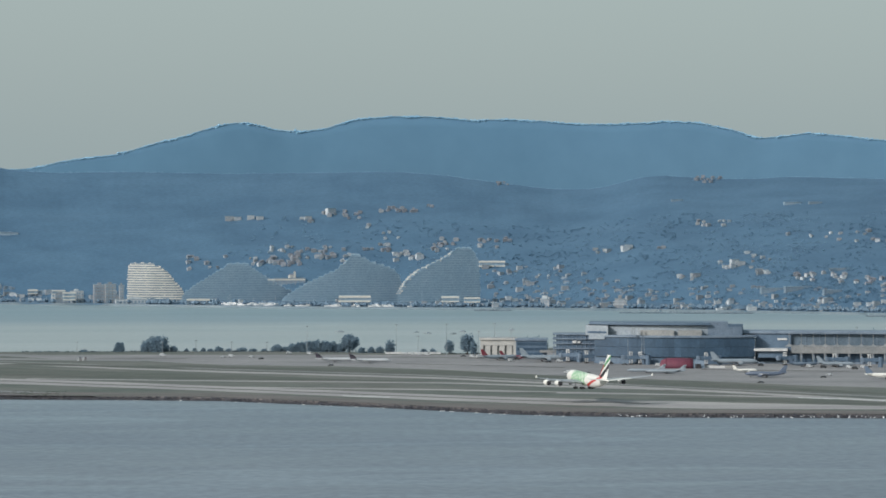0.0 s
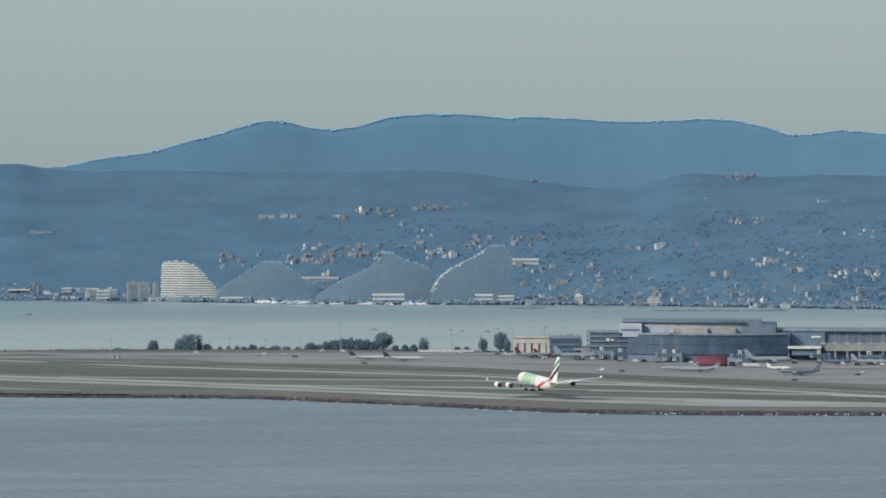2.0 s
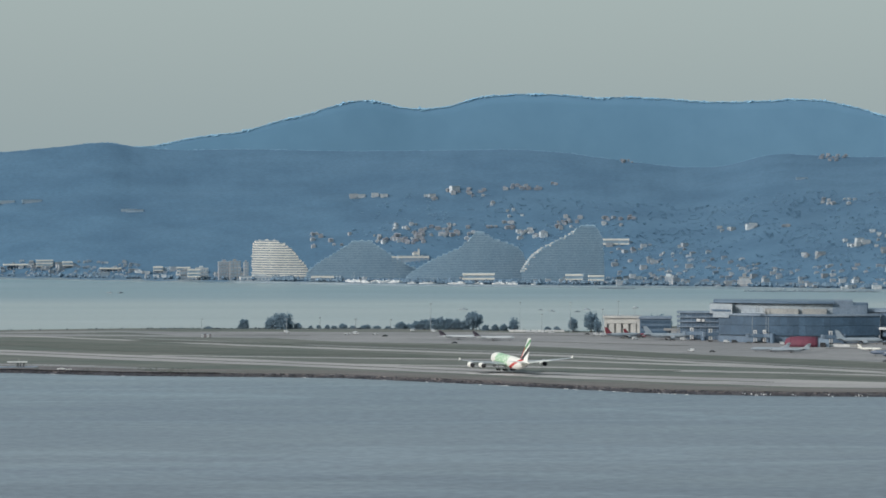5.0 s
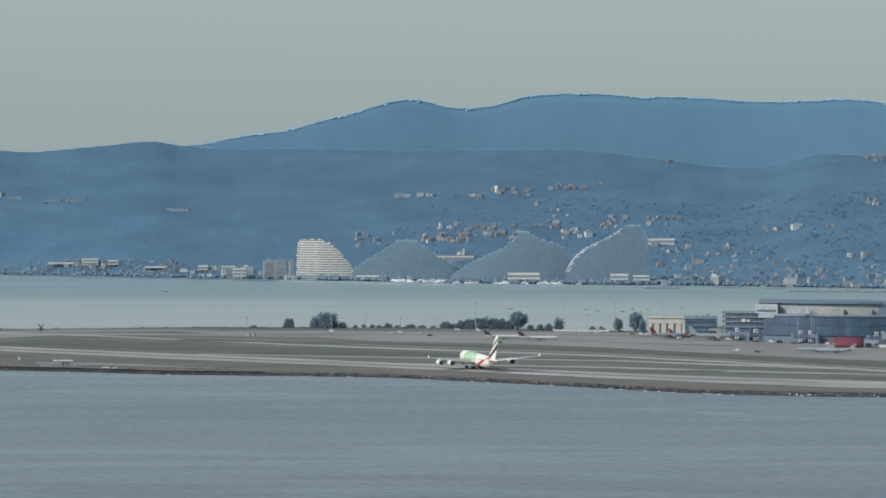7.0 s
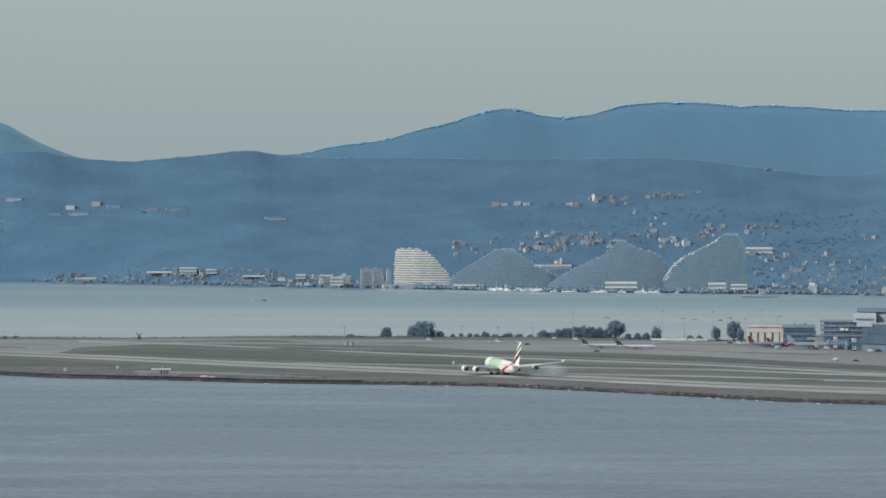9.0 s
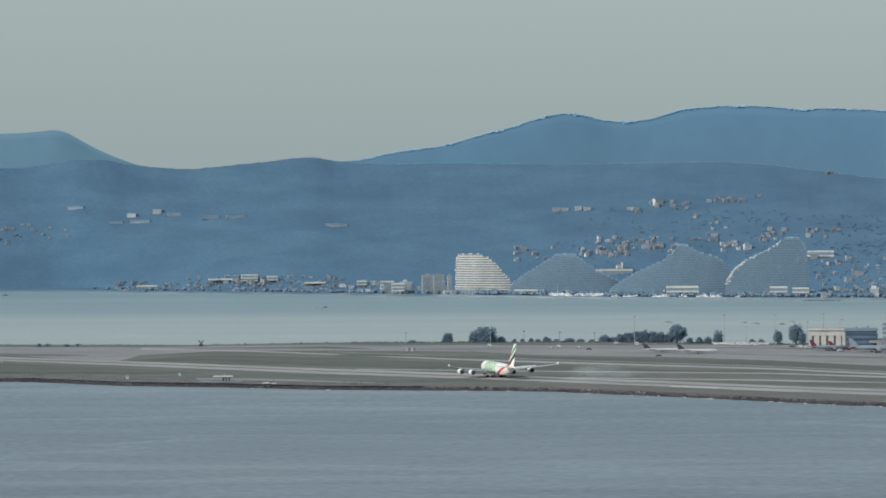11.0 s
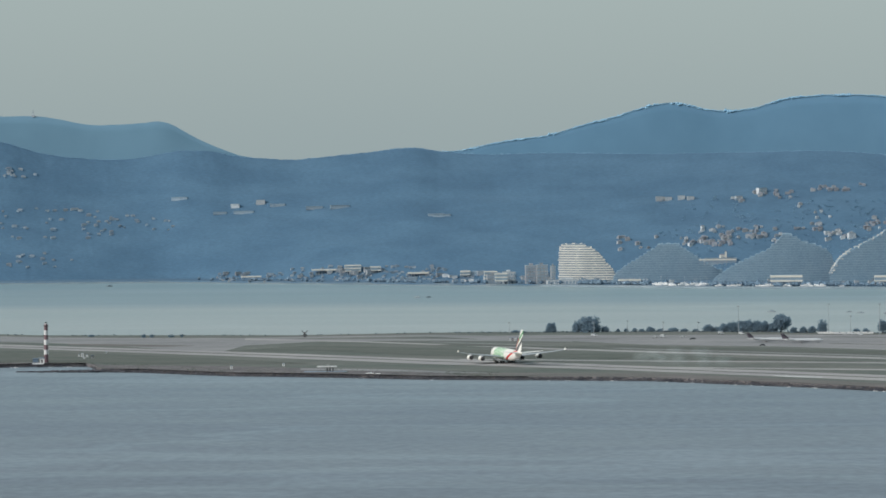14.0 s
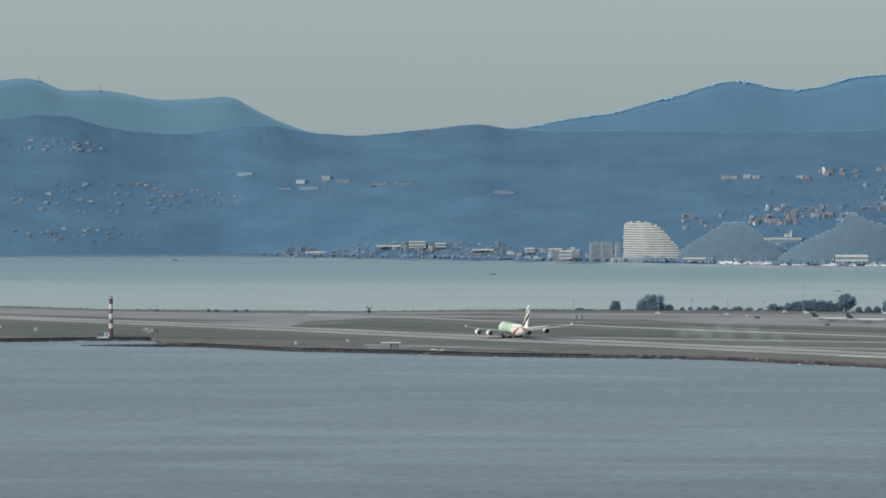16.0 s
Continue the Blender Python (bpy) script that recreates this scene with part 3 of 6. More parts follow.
def livery():
    """White fuselage paint with a leafy green field and a red sweep towards the tail."""
    mat = M["white_paint"].copy()
    mat.name = "leaf_livery"
    n, l = mat.node_tree.nodes, mat.node_tree.links
    p = n["Principled BSDF"]
    base = p.inputs["Base Color"].links[0].from_socket
    tc, sep = n.new("ShaderNodeTexCoord"), n.new("ShaderNodeSeparateXYZ")
    l.new(tc.outputs["Object"], sep.inputs[0])
    leaf = n.new("ShaderNodeTexVoronoi")
    leaf.inputs["Scale"].default_value = 0.62
    l.new(tc.outputs["Object"], leaf.inputs["Vector"])
    wob = n.new("ShaderNodeTexNoise")
    wob.inputs["Scale"].default_value, wob.inputs["Detail"].default_value = 0.35, 4
    l.new(tc.outputs["Object"], wob.inputs["Vector"])

    def calc(op, a, b):
        m = n.new("ShaderNodeMath")
        m.operation = op
        for s, v in zip(m.inputs, (a, b)):
            if isinstance(v, (int, float)):
                s.default_value = v
            else:
                l.new(v, s)
        return m.outputs[0]

    def blend(fac, a, b):
        m = n.new("ShaderNodeMix")
        m.data_type = "RGBA"
        l.new(fac, m.inputs["Factor"])
        l.new(a, m.inputs["A"])
        if isinstance(b, tuple):
            m.inputs["B"].default_value = (*b, 1)
        else:
            l.new(b, m.inputs["B"])
        return m.outputs["Result"]
    y, z = sep.outputs["Y"], sep.outputs["Z"]
    edge = calc("ADD", calc("ABSOLUTE", calc("SUBTRACT", y, 4.5), 0), calc("MULTIPLY", wob.outputs["Fac"], 9.0))
    field = calc("MULTIPLY", calc("LESS_THAN", edge, 16.6), calc("GREATER_THAN", calc("SUBTRACT", z, calc("MULTIPLY", wob.outputs["Fac"], 3.0)), 1.2))
    tones = n.new("ShaderNodeValToRGB")
    ramp_rows(tones, [(0.0, (0.10, 0.28, 0.14)), (0.3, (0.20, 0.42, 0.23)), (0.55, (0.40, 0.58, 0.39)), (0.8, (0.70, 0.74, 0.65))])
    l.new(leaf.outputs["Distance"], tones.inputs["Fac"])
    out = blend(field, base, tones.outputs["Color"])
    # red sweep: rises from the belly ahead of the fin to the fin's root
    line = calc("ABSOLUTE", calc("ADD", calc("ADD", calc("MULTIPLY", y, 0.36), z), 0.9), 0)
    red = calc("MULTIPLY", calc("LESS_THAN", line, 0.85), calc("LESS_THAN", y, -9.0))
    out = blend(red, out, (0.50, 0.035, 0.03))
    l.new(out, p.inputs["Base Color"])
    return mat


def fin_livery(name, rows, slope_y, lead=None):
    """Slanting bands of paint across a tail fin."""
    mat = bpy.data.materials.new(name)
    mat.use_nodes = True
    n, l = mat.node_tree.nodes, mat.node_tree.links
    p = n["Principled BSDF"]
    p.inputs["Roughness"].default_value = 0.4
    tc, sep, m, a, rg, ramp, wob = (n.new("ShaderNode" + k) for k in ("TexCoord", "SeparateXYZ", "Math", "Math", "MapRange", "ValToRGB", "TexNoise"))
    l.new(tc.outputs["Object"], sep.inputs[0])
    wob.inputs["Scale"].default_value = 0.2
    l.new(tc.outputs["Object"], wob.inputs["Vector"])
    m.operation, m.inputs[1].default_value = "MULTIPLY", slope_y
    l.new(sep.outputs["Y"], m.inputs[0])
    a.operation = "ADD"
    l.new(m.outputs[0], a.inputs[0])
    l.new(sep.outputs["Z"], a.inputs[1])
    b = n.new("ShaderNodeMath")
    b.operation = "MULTIPLY_ADD"
    b.inputs[1].default_value = 1.5
    l.new(wob.outputs["Fac"], b.inputs[0])
    l.new(a.outputs[0], b.inputs[2])
    rg.inputs["From Min"].default_value, rg.inputs["From Max"].default_value = rows[0][0], rows[-1][0]
    l.new(b.outputs[0], rg.inputs["Value"])
    span = rows[-1][0] - rows[0][0]
    ramp_rows(ramp, [((k - rows[0][0]) / span, c) for k, c in rows], constant=True)
    l.new(rg.outputs["Result"], ramp.inputs["Fac"])
    out = ramp.outputs["Color"]
    if lead:
        # a red stripe up the leading edge
        along, front, low, both, red = (n.new("ShaderNode" + k) for k in ("Math", "Math", "Math", "Math", "Mix"))
        for node, op, value in ((along, "ADD", 0), (front, "GREATER_THAN", lead[0]), (low, "LESS_THAN", lead[1]), (both, "MULTIPLY", 0)):
            node.operation = op
            node.inputs[1].default_value = value
        l.new(sep.outputs["Y"], along.inputs[0])
        l.new(sep.outputs["Z"], along.inputs[1])
        l.new(along.outputs[0], front.inputs[0])
        l.new(sep.outputs["Z"], low.inputs[0])
        l.new(front.outputs[0], both.inputs[0])
        l.new(low.outputs[0], both.inputs[1])
        red.data_type = "RGBA"
        red.inputs["B"].default_value = (*RED, 1)
        l.new(both.outputs[0], red.inputs["Factor"])
        l.new(out, red.inputs["A"])
        out = red.outputs["Result"]
    l.new(out, p.inputs["Base Color"])
    return mat


WHITE, RED, BLACK, GREEN = (0.78, 0.77, 0.73), (0.50, 0.035, 0.03), (0.03, 0.03, 0.035), (0.06, 0.25, 0.10)
M["leaf_livery"] = livery()
M["flag_fin"] = fin_livery("banded_fin_paint", [(-16.0, WHITE), (-9.2, BLACK), (-6.2, WHITE), (-4.8, GREEN), (-2.7, WHITE), (2.0, WHITE)], 0.65, (-16.0, 18.5))

BODY = ((0.0, 0.03), (0.012, 0.27), (0.035, 0.52), (0.07, 0.76), (0.11, 0.92), (0.16, 1.0), (0.40, 1.0), (0.60, 1.0), (0.70, 0.95), (0.79, 0.80), (0.87, 0.58), (0.93, 0.38), (0.97, 0.22), (1.0, 0.08))


def foil(x, y_le, chord, z, thick, vertical=False):
    """A wing section: a rounded nose and a thin trailing edge."""
    rows = ((0, 0), (0.04, 0.5), (0.2, 0.95), (0.4, 1.0), (0.7, 0.6), (1.0, 0.05), (0.7, -0.35), (0.4, -0.6), (0.2, -0.6), (0.04, -0.35))
    t = chord * thick / 2
    if vertical:
        return [Vector((s * t, y_le - c * chord, z)) for c, s in rows]
    return [Vector((x, y_le - c * chord, z + s * t)) for c, s in rows]


def airliner(name, label, nose, tail, rx, rz, zc, wing, stab, fin, engines, gear, mats, category="aircraft"):
    """An airliner with its nose along +Y and its wheels on z = 0."""
    root = new(name)
    tagged(root, label, category)
    n, length = 24, nose - tail
    rings = []
    for f, k in BODY:
        lift = rz * (1 - k) * (0.62 if f > 0.5 else -0.22)
        rings.append([Vector((math.cos(a) * rx * k, nose - f * length, zc + lift + math.sin(a) * rz * k)) for a in (2 * math.pi * i / n for i in range(n))])
    part("fuselage", loft(rings), mats["body"], root, smooth=True)
    # cockpit glazing wraps the upper nose
    bm = bmesh.new()
    for s in (-1, 1):
        fr = nose - 0.045 * length
        pts = [Vector((s * rx * a, fr - b * length, zc + rz * c)) for a, b, c in ((0.08, -0.012, 0.38), (0.52, 0.012, 0.33), (0.56, 0.022, 0.47), (0.08, 0.006, 0.58))]
        loft([pts, [p + Vector((s * 0.05, 0.12, 0.1)) for p in pts]], bm=bm)
    part("cockpit_window", bm, M["glass"], root, "dark cockpit glazing")
    for side, sname in ((-1, "wing"), (1, "wing")):
        part(sname, loft([foil(side * x, yl, ch, z, th) for x, yl, ch, z, th in wing]), mats["wing"], root, smooth=False)
        x, yl, ch, z, th = wing[-1]
        part("winglet", loft([[Vector((side * (x + 0.12 * k), yl - c * ch, z + h)) for k, c, h in ((-1, 0.1, 0), (1, 0.1, 0), (1, 1.0, 0), (-1, 1.0, 0))],
                              [Vector((side * (x + 0.12 * k + 0.2), yl - c * ch, z + h)) for k, c, h in ((-1, 0.7, ch * 0.45), (1, 0.7, ch * 0.45), (1, 1.1, ch * 0.45), (-1, 1.1, ch * 0.45))]]),
             mats["body_plain"], root)
        part("stabiliser", loft([foil(side * x, yl, ch, z, th) for x, yl, ch, z, th in stab]), mats["body_plain"], root)
    part("fin", loft([foil(0, yl, ch, z, th, True) for z, yl, ch, th in fin]), mats["fin"], root, mats["fin_label"])
    for side in (-1, 1):
        for x, y, z, r, ln in engines:
            prof = ((0.0, 0.86), (0.03, 0.96), (0.15, 1.04), (0.45, 1.06), (0.75, 1.0), (1.0, 0.92))
            ring = lambda yy, rr: [Vector((side * x + math.cos(a) * rr, yy, z + math.sin(a) * rr)) for a in (2 * math.pi * i / 16 for i in range(16))]
            bm = loft([ring(y - 0.18 * ln, r * 0.80)] + [ring(y - 0.02 * ln, r * 0.82)] + [ring(y - f * ln, r * k) for f, k in prof], caps=False)
            eng = part("engine", bm, mats["cowl"], root, smooth=True)
            part("fan", loft([ring(y - 0.16 * ln, r * 0.82), ring(y - 0.17 * ln, r * 0.82)]), M["dark"], eng, "dark engine fan")
            part("exhaust_cone", loft([ring(y - 0.97 * ln, r * 0.91), ring(y - 1.005 * ln, r * 0.905), ring(y - 1.01 * ln, r * 0.6), ring(y - 1.2 * ln, r * 0.5), ring(y - 1.4 * ln, r * 0.12)]), M["dark"], eng)
            zt = z + r + 1.0
            part("pylon", box(side * x - 0.25, side * x + 0.25, y - 1.25 * ln, y - 0.3 * ln, z + r * 0.7, zt, 0.08), mats["wing"], eng)
    for gx, gy, wheels, wr, top in gear:
        leg = part("landing_gear", tube((gx, gy, wr), (gx, gy, top), 0.22, 0.3), M["metal"], root)
        rows = sorted({w[1] for w in wheels})
        part("bogie_beam", box(gx - 0.12, gx + 0.12, gy + rows[0] - 0.2, gy + rows[-1] + 0.2, wr - 0.15, wr + 0.15, 0.04), M["metal"], leg)
        tyre = None
        for dx, dy in wheels:
            if tyre is None:
                ringw = lambda xx, rr: [Vector((xx, math.cos(a) * rr, math.sin(a) * rr)) for a in (2 * math.pi * i / 14 for i in range(14))]
                tyre = part("wheel", loft([ringw(-0.25, wr * 0.7), ringw(-0.22, wr * 0.95), ringw(0, wr), ringw(0.22, wr * 0.95), ringw(0.25, wr * 0.7)]), M["tyre"], leg, "black tyre")
                ob = tyre
            else:
                ob = new("wheel", tyre.data)
                ob.parent = leg
                tagged(ob, "black tyre")
            ob.location = (gx + dx, gy + dy, wr)
    return root


def double_decker():
    six = [(dx, dy) for dy in (-1.7, 0, 1.7) for dx in (-0.75, 0.75)]
    four = [(dx, dy) for dy in (-0.9, 0.9) for dx in (-0.7, 0.7)]
    return airliner(
        "double_deck_airliner", "white double-deck airliner with leafy green livery and banded fin", 31.5, -41.2, 3.57, 4.2, 6.3,
        [(3.0, 13.5, 19.5, 4.3, 0.11), (14.5, 5.0, 12.0, 5.6, 0.10), (26.0, -3.6, 7.8, 7.0, 0.09), (39.6, -13.8, 3.6, 9.2, 0.08)],
        [(0.8, -29.0, 11.0, 8.6, 0.1), (15.2, -39.2, 4.0, 10.2, 0.09)],
        [(9.2, -23.0, 14.5, 0.09), (12.0, -26.6, 12.4, 0.09), (25.3, -39.0, 5.4, 0.08)],
        [(14.9, 12.4, 3.0, 1.75, 6.2), (25.7, 4.2, 4.3, 1.75, 6.2)],
        [(-2.7, -2.2, six, 0.7, 3.5), (2.7, -2.2, six, 0.7, 3.5), (-6.2, 1.2, four, 0.7, 4.4), (6.2, 1.2, four, 0.7, 4.4), (0, 27.0, [(-0.5, 0), (0.5, 0)], 0.65, 3.5)],
        {"body": M["leaf_livery"], "body_plain": M["white_paint"], "wing": M["wing_paint"], "fin": M["flag_fin"], "cowl": M["white_paint"], "fin_label": "fin with red, black, white and green bands"})


landing = double_decker()


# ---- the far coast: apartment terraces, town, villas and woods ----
# white pair: sunlit side; grey pair: the same concrete toned for shade and haze
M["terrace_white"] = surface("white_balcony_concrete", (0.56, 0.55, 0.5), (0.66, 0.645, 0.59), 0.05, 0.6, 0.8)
# recess tones hold both glazing and the shade under the balconies
M["terrace_shade"] = surface("shaded_recess_glazing", (0.15, 0.2, 0.24), (0.2, 0.25, 0.285), 0.08, 0.5, 0.5)
M["terrace_shaded"] = surface("shaded_hazy_concrete", (0.255, 0.365, 0.45), (0.3, 0.405, 0.485), 0.05, 0.6, 0.85)
M["terrace_shaded_recess"] = surface("shaded_hazy_recess_glazing", (0.205, 0.312, 0.4), (0.235, 0.342, 0.43), 0.08, 0.5, 0.6)
# town walls, roofs and panes: distance haze is tinted into the colours
M["wall_white"] = surface("hazy_white_render", (0.345, 0.39, 0.42), (0.50, 0.515, 0.52), 0.15, 1.0, 0.9, per_object=0.4)
M["wall_cream"] = surface("hazy_cream_render", (0.235, 0.275, 0.31), (0.35, 0.355, 0.36), 0.15, 1.0, 0.9, per_object=0.4)
M["wall_ochre"] = surface("hazy_ochre_render", (0.19, 0.22, 0.255), (0.275, 0.27, 0.285), 0.15, 1.0, 0.9, per_object=0.4)
M["far_wall"] = surface("hazy_villa_render", (0.22, 0.29, 0.355), (0.37, 0.405, 0.43), 0.05, 1.0, 0.9, per_island=0.25)
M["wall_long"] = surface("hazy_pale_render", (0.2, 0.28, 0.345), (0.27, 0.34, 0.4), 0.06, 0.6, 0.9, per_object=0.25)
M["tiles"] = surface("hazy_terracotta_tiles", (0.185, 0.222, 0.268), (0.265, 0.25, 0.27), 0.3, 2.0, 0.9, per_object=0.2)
M["flat_roof"] = surface("hazy_flat_roof", (0.19, 0.25, 0.295), (0.26, 0.315, 0.355), 0.2, 1.0, 0.9, per_object=0.2)
M["pane_blue"] = surface("hazy_window", (0.185, 0.255, 0.315), (0.24, 0.31, 0.37), 0.3, 2.0, 0.4)
M["boat_white"] = surface("white_boat_hull", (0.70, 0.71, 0.71), (0.80, 0.80, 0.79), 0.3, 2.0, 0.4)


def terrace_block(label, rows, d, skew, arc, slab_mat, wall_mat, seed, storey=2.9, deep=16.0):
    """A stepped apartment block: balcony slabs over recessed storeys, with end terraces. rows of (v, left u, right u) from the foot up."""
    rng = random.Random(seed)
    mid = (rows[0][1] + rows[0][2]) / 2
    a = (mid - U0) / F
    root = new("apartment_terrace")
    tagged(root, label, "apartment building")
    z0 = 1.5
    root.matrix_world = pose(d * math.sin(a), d * math.cos(a), z0, 0, 0, -math.degrees(a))
    m = d / F
    half = (rows[0][2] - rows[0][1]) / 2 * m
    lefts, rights = [(-r[0], r[1]) for r in rows], [(-r[0], r[2]) for r in rows]
    top_z = EYE_Z - (rows[-1][0] - V0) * m - z0
    y = lambda x: skew * x - arc * (1 - (x / half) ** 2) * half
    ring = lambda o, z: [Vector((x, yy, z)) for x, yy in o]
    k = 0
    while (k + 0.75) * storey < top_z:
        v = V0 + (EYE_Z - z0 - k * storey - 1.5) / m
        xl, xr = (lerp_rows(lefts, -v) - mid) * m, (lerp_rows(rights, -v) - mid) * m
        if rows[0][1] - rows[-1][1] < -3:
            xl += rng.uniform(-1.0, 1.0)
        if rows[-1][2] - rows[0][2] < -3:
            xr += rng.uniform(-1.0, 1.0)
        if xr - xl < 3:
            break

        def outline(front, inset, n=9):
            xs = [xl + inset + (xr - xl - 2 * inset) * i / n for i in range(n + 1)]
            return [(x, y(x) - front) for x in xs] + [(x, y(x) + deep) for x in reversed(xs)]
        bal = part("balcony", loft([ring(outline(0.8, 0.0), k * storey), ring(outline(0.8, 0.0), k * storey + 1.15)]), slab_mat, root)
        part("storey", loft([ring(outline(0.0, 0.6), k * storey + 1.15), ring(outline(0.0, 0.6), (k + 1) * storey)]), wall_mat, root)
        # the end flats step back as small huts with their own parapets
        for side, x in ((-1, xl), (1, xr)):
            if rng.random() < 0.75 and abs(x) < half * 0.97:
                w = rng.uniform(1.4, 3.4)
                x0, x1 = (x, x + w) if side < 0 else (x - w, x)
                part("end_flat", box(x0, x1, y(x) - 1.0, y(x) + 6, k * storey + 0.9, k * storey + rng.uniform(1.8, 2.9), 0.08), slab_mat, bal)
        for q in range(int((xr - xl) / 17)):
            x = xl + (q + rng.uniform(0.2, 0.8)) * 17
            if x < xr - 1:
                part("party_wall", box(x, x + rng.uniform(0.3, 0.8), y(x) - 0.75, y(x) + 1, k * storey + 1.15, (k + 1) * storey, 0.0), slab_mat, bal)
        k += 1
    for x, w, h in ((0.5, 2.2, 1.1), (0.2, 1.4, 0.7), (0.8, 1.6, 0.8)):
        c = xl + (xr - xl) * x
        part("roof_hut", box(c - w, c + w, y(c) + 2, y(c) + 8, k * storey - 1, k * storey + h, 0.1), slab_mat, root)
    return root


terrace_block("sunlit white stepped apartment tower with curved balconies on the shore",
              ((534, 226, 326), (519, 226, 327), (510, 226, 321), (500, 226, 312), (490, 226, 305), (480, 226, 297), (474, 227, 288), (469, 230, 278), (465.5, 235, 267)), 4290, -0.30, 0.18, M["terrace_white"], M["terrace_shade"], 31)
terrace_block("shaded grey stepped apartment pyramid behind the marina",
              ((530, 320, 540), (515, 328, 514), (505, 345, 495), (495, 360, 480), (485, 376, 464), (475, 393, 448), (468, 402, 438), (464, 408, 430)), 4268, 0.22, 0.05, M["terrace_shaded"], M["terrace_shaded_recess"], 32)
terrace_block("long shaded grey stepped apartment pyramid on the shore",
              ((530, 498, 712), (515, 518, 712), (500, 545, 712), (490, 565, 708), (480, 590, 700), (470, 603, 680), (462, 613, 655), (455, 619, 642), (451.5, 622, 636)), 4225, 0.22, 0.05, M["terrace_shaded"], M["terrace_shaded_recess"], 33)
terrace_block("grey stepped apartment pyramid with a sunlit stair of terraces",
              ((530, 703, 851), (518, 704, 851), (505, 712, 851), (492, 722, 850), (480, 737, 849), (468, 762, 848), (456, 786, 845), (448, 798, 840), (442, 804, 836), (439.5, 806, 834)), 4190, 0.30, 0.03, M["terrace_shaded"], M["terrace_shaded_recess"], 34)


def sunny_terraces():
    """The end balconies on the stair of the last pyramid, coloured white for the sun they catch."""
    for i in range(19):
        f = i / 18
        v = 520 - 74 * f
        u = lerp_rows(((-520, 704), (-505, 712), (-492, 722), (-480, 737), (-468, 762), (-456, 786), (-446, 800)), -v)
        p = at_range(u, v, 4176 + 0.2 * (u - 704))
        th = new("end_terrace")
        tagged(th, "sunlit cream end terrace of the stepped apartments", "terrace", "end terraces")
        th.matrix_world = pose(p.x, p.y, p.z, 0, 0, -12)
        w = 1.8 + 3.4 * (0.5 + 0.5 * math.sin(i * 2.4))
        # white against the grey block: the sunlight is in the colour
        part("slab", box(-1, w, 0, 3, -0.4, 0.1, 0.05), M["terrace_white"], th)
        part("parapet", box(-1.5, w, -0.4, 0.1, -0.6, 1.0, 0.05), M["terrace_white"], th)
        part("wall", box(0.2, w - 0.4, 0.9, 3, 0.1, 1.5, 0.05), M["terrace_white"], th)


sunny_terraces()


def house_base(name, label, w, dp, h, wall, roof, hip, wins):
    """A house with its front to -Y: wall, roof and windows."""
    root = new(name)
    tagged(root, label, "house", "houses on the coast")
    part("wall", box(-w / 2, w / 2, -dp / 2, dp / 2, -6, h, 0.05), wall, root)
    if hip:
        e, r = 0.5, min(w, dp) * 0.22
        low = [Vector((x * (w / 2 + e), y * (dp / 2 + e), h)) for x, y in ((-1, -1), (1, -1), (1, 1), (-1, 1))]
        rid = max(0.2, w / 2 - dp / 2 * 0.8)
        top = [Vector((x * rid, y * 0.15, h + r)) for x, y in ((-1, -1), (1, -1), (1, 1), (-1, 1))]
        part("roof", loft([low, top]), roof, root)
        part("chimney", box(w * 0.2, w * 0.2 + 0.8, 0.3, 1.1, h + 0.3, h + r + 0.6, 0.05), wall, root)
    else:
        part("roof", box(-w / 2 - 0.3, w / 2 + 0.3, -dp / 2 - 0.3, dp / 2 + 0.3, h, h + 0.6, 0.05), roof, root)
    nx, nz = wins
    pane = None
    for i in range(nx):
        for j in range(nz):
            if pane is None:
                ob = part("window", box(-0.75, 0.75, -0.06, 0.06, 0, 1.7, 0.03), M["pane_blue"], root)
                pane = ob.data
            else:
                ob = new("window", pane)
                ob.parent = root
            ob.location = (-w / 2 + w * (i + 0.5) / nx, -dp / 2 - 0.05, 0.7 + j * 2.8)
    return root


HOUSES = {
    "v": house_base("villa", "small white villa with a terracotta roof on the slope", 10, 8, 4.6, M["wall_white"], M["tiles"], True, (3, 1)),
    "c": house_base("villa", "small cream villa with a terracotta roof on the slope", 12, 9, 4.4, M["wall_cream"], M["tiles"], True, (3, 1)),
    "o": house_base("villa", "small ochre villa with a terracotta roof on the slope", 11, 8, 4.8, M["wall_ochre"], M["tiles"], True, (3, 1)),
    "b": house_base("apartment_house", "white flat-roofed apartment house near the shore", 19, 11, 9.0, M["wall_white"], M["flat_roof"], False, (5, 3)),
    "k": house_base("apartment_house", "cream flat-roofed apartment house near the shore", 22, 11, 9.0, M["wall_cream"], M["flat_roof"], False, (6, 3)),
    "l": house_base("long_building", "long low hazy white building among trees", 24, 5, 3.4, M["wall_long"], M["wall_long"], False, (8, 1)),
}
used_house = set()
hrng = random.Random(11)


far_walls, far_roofs, villa_count, homes = [], [], [0], []


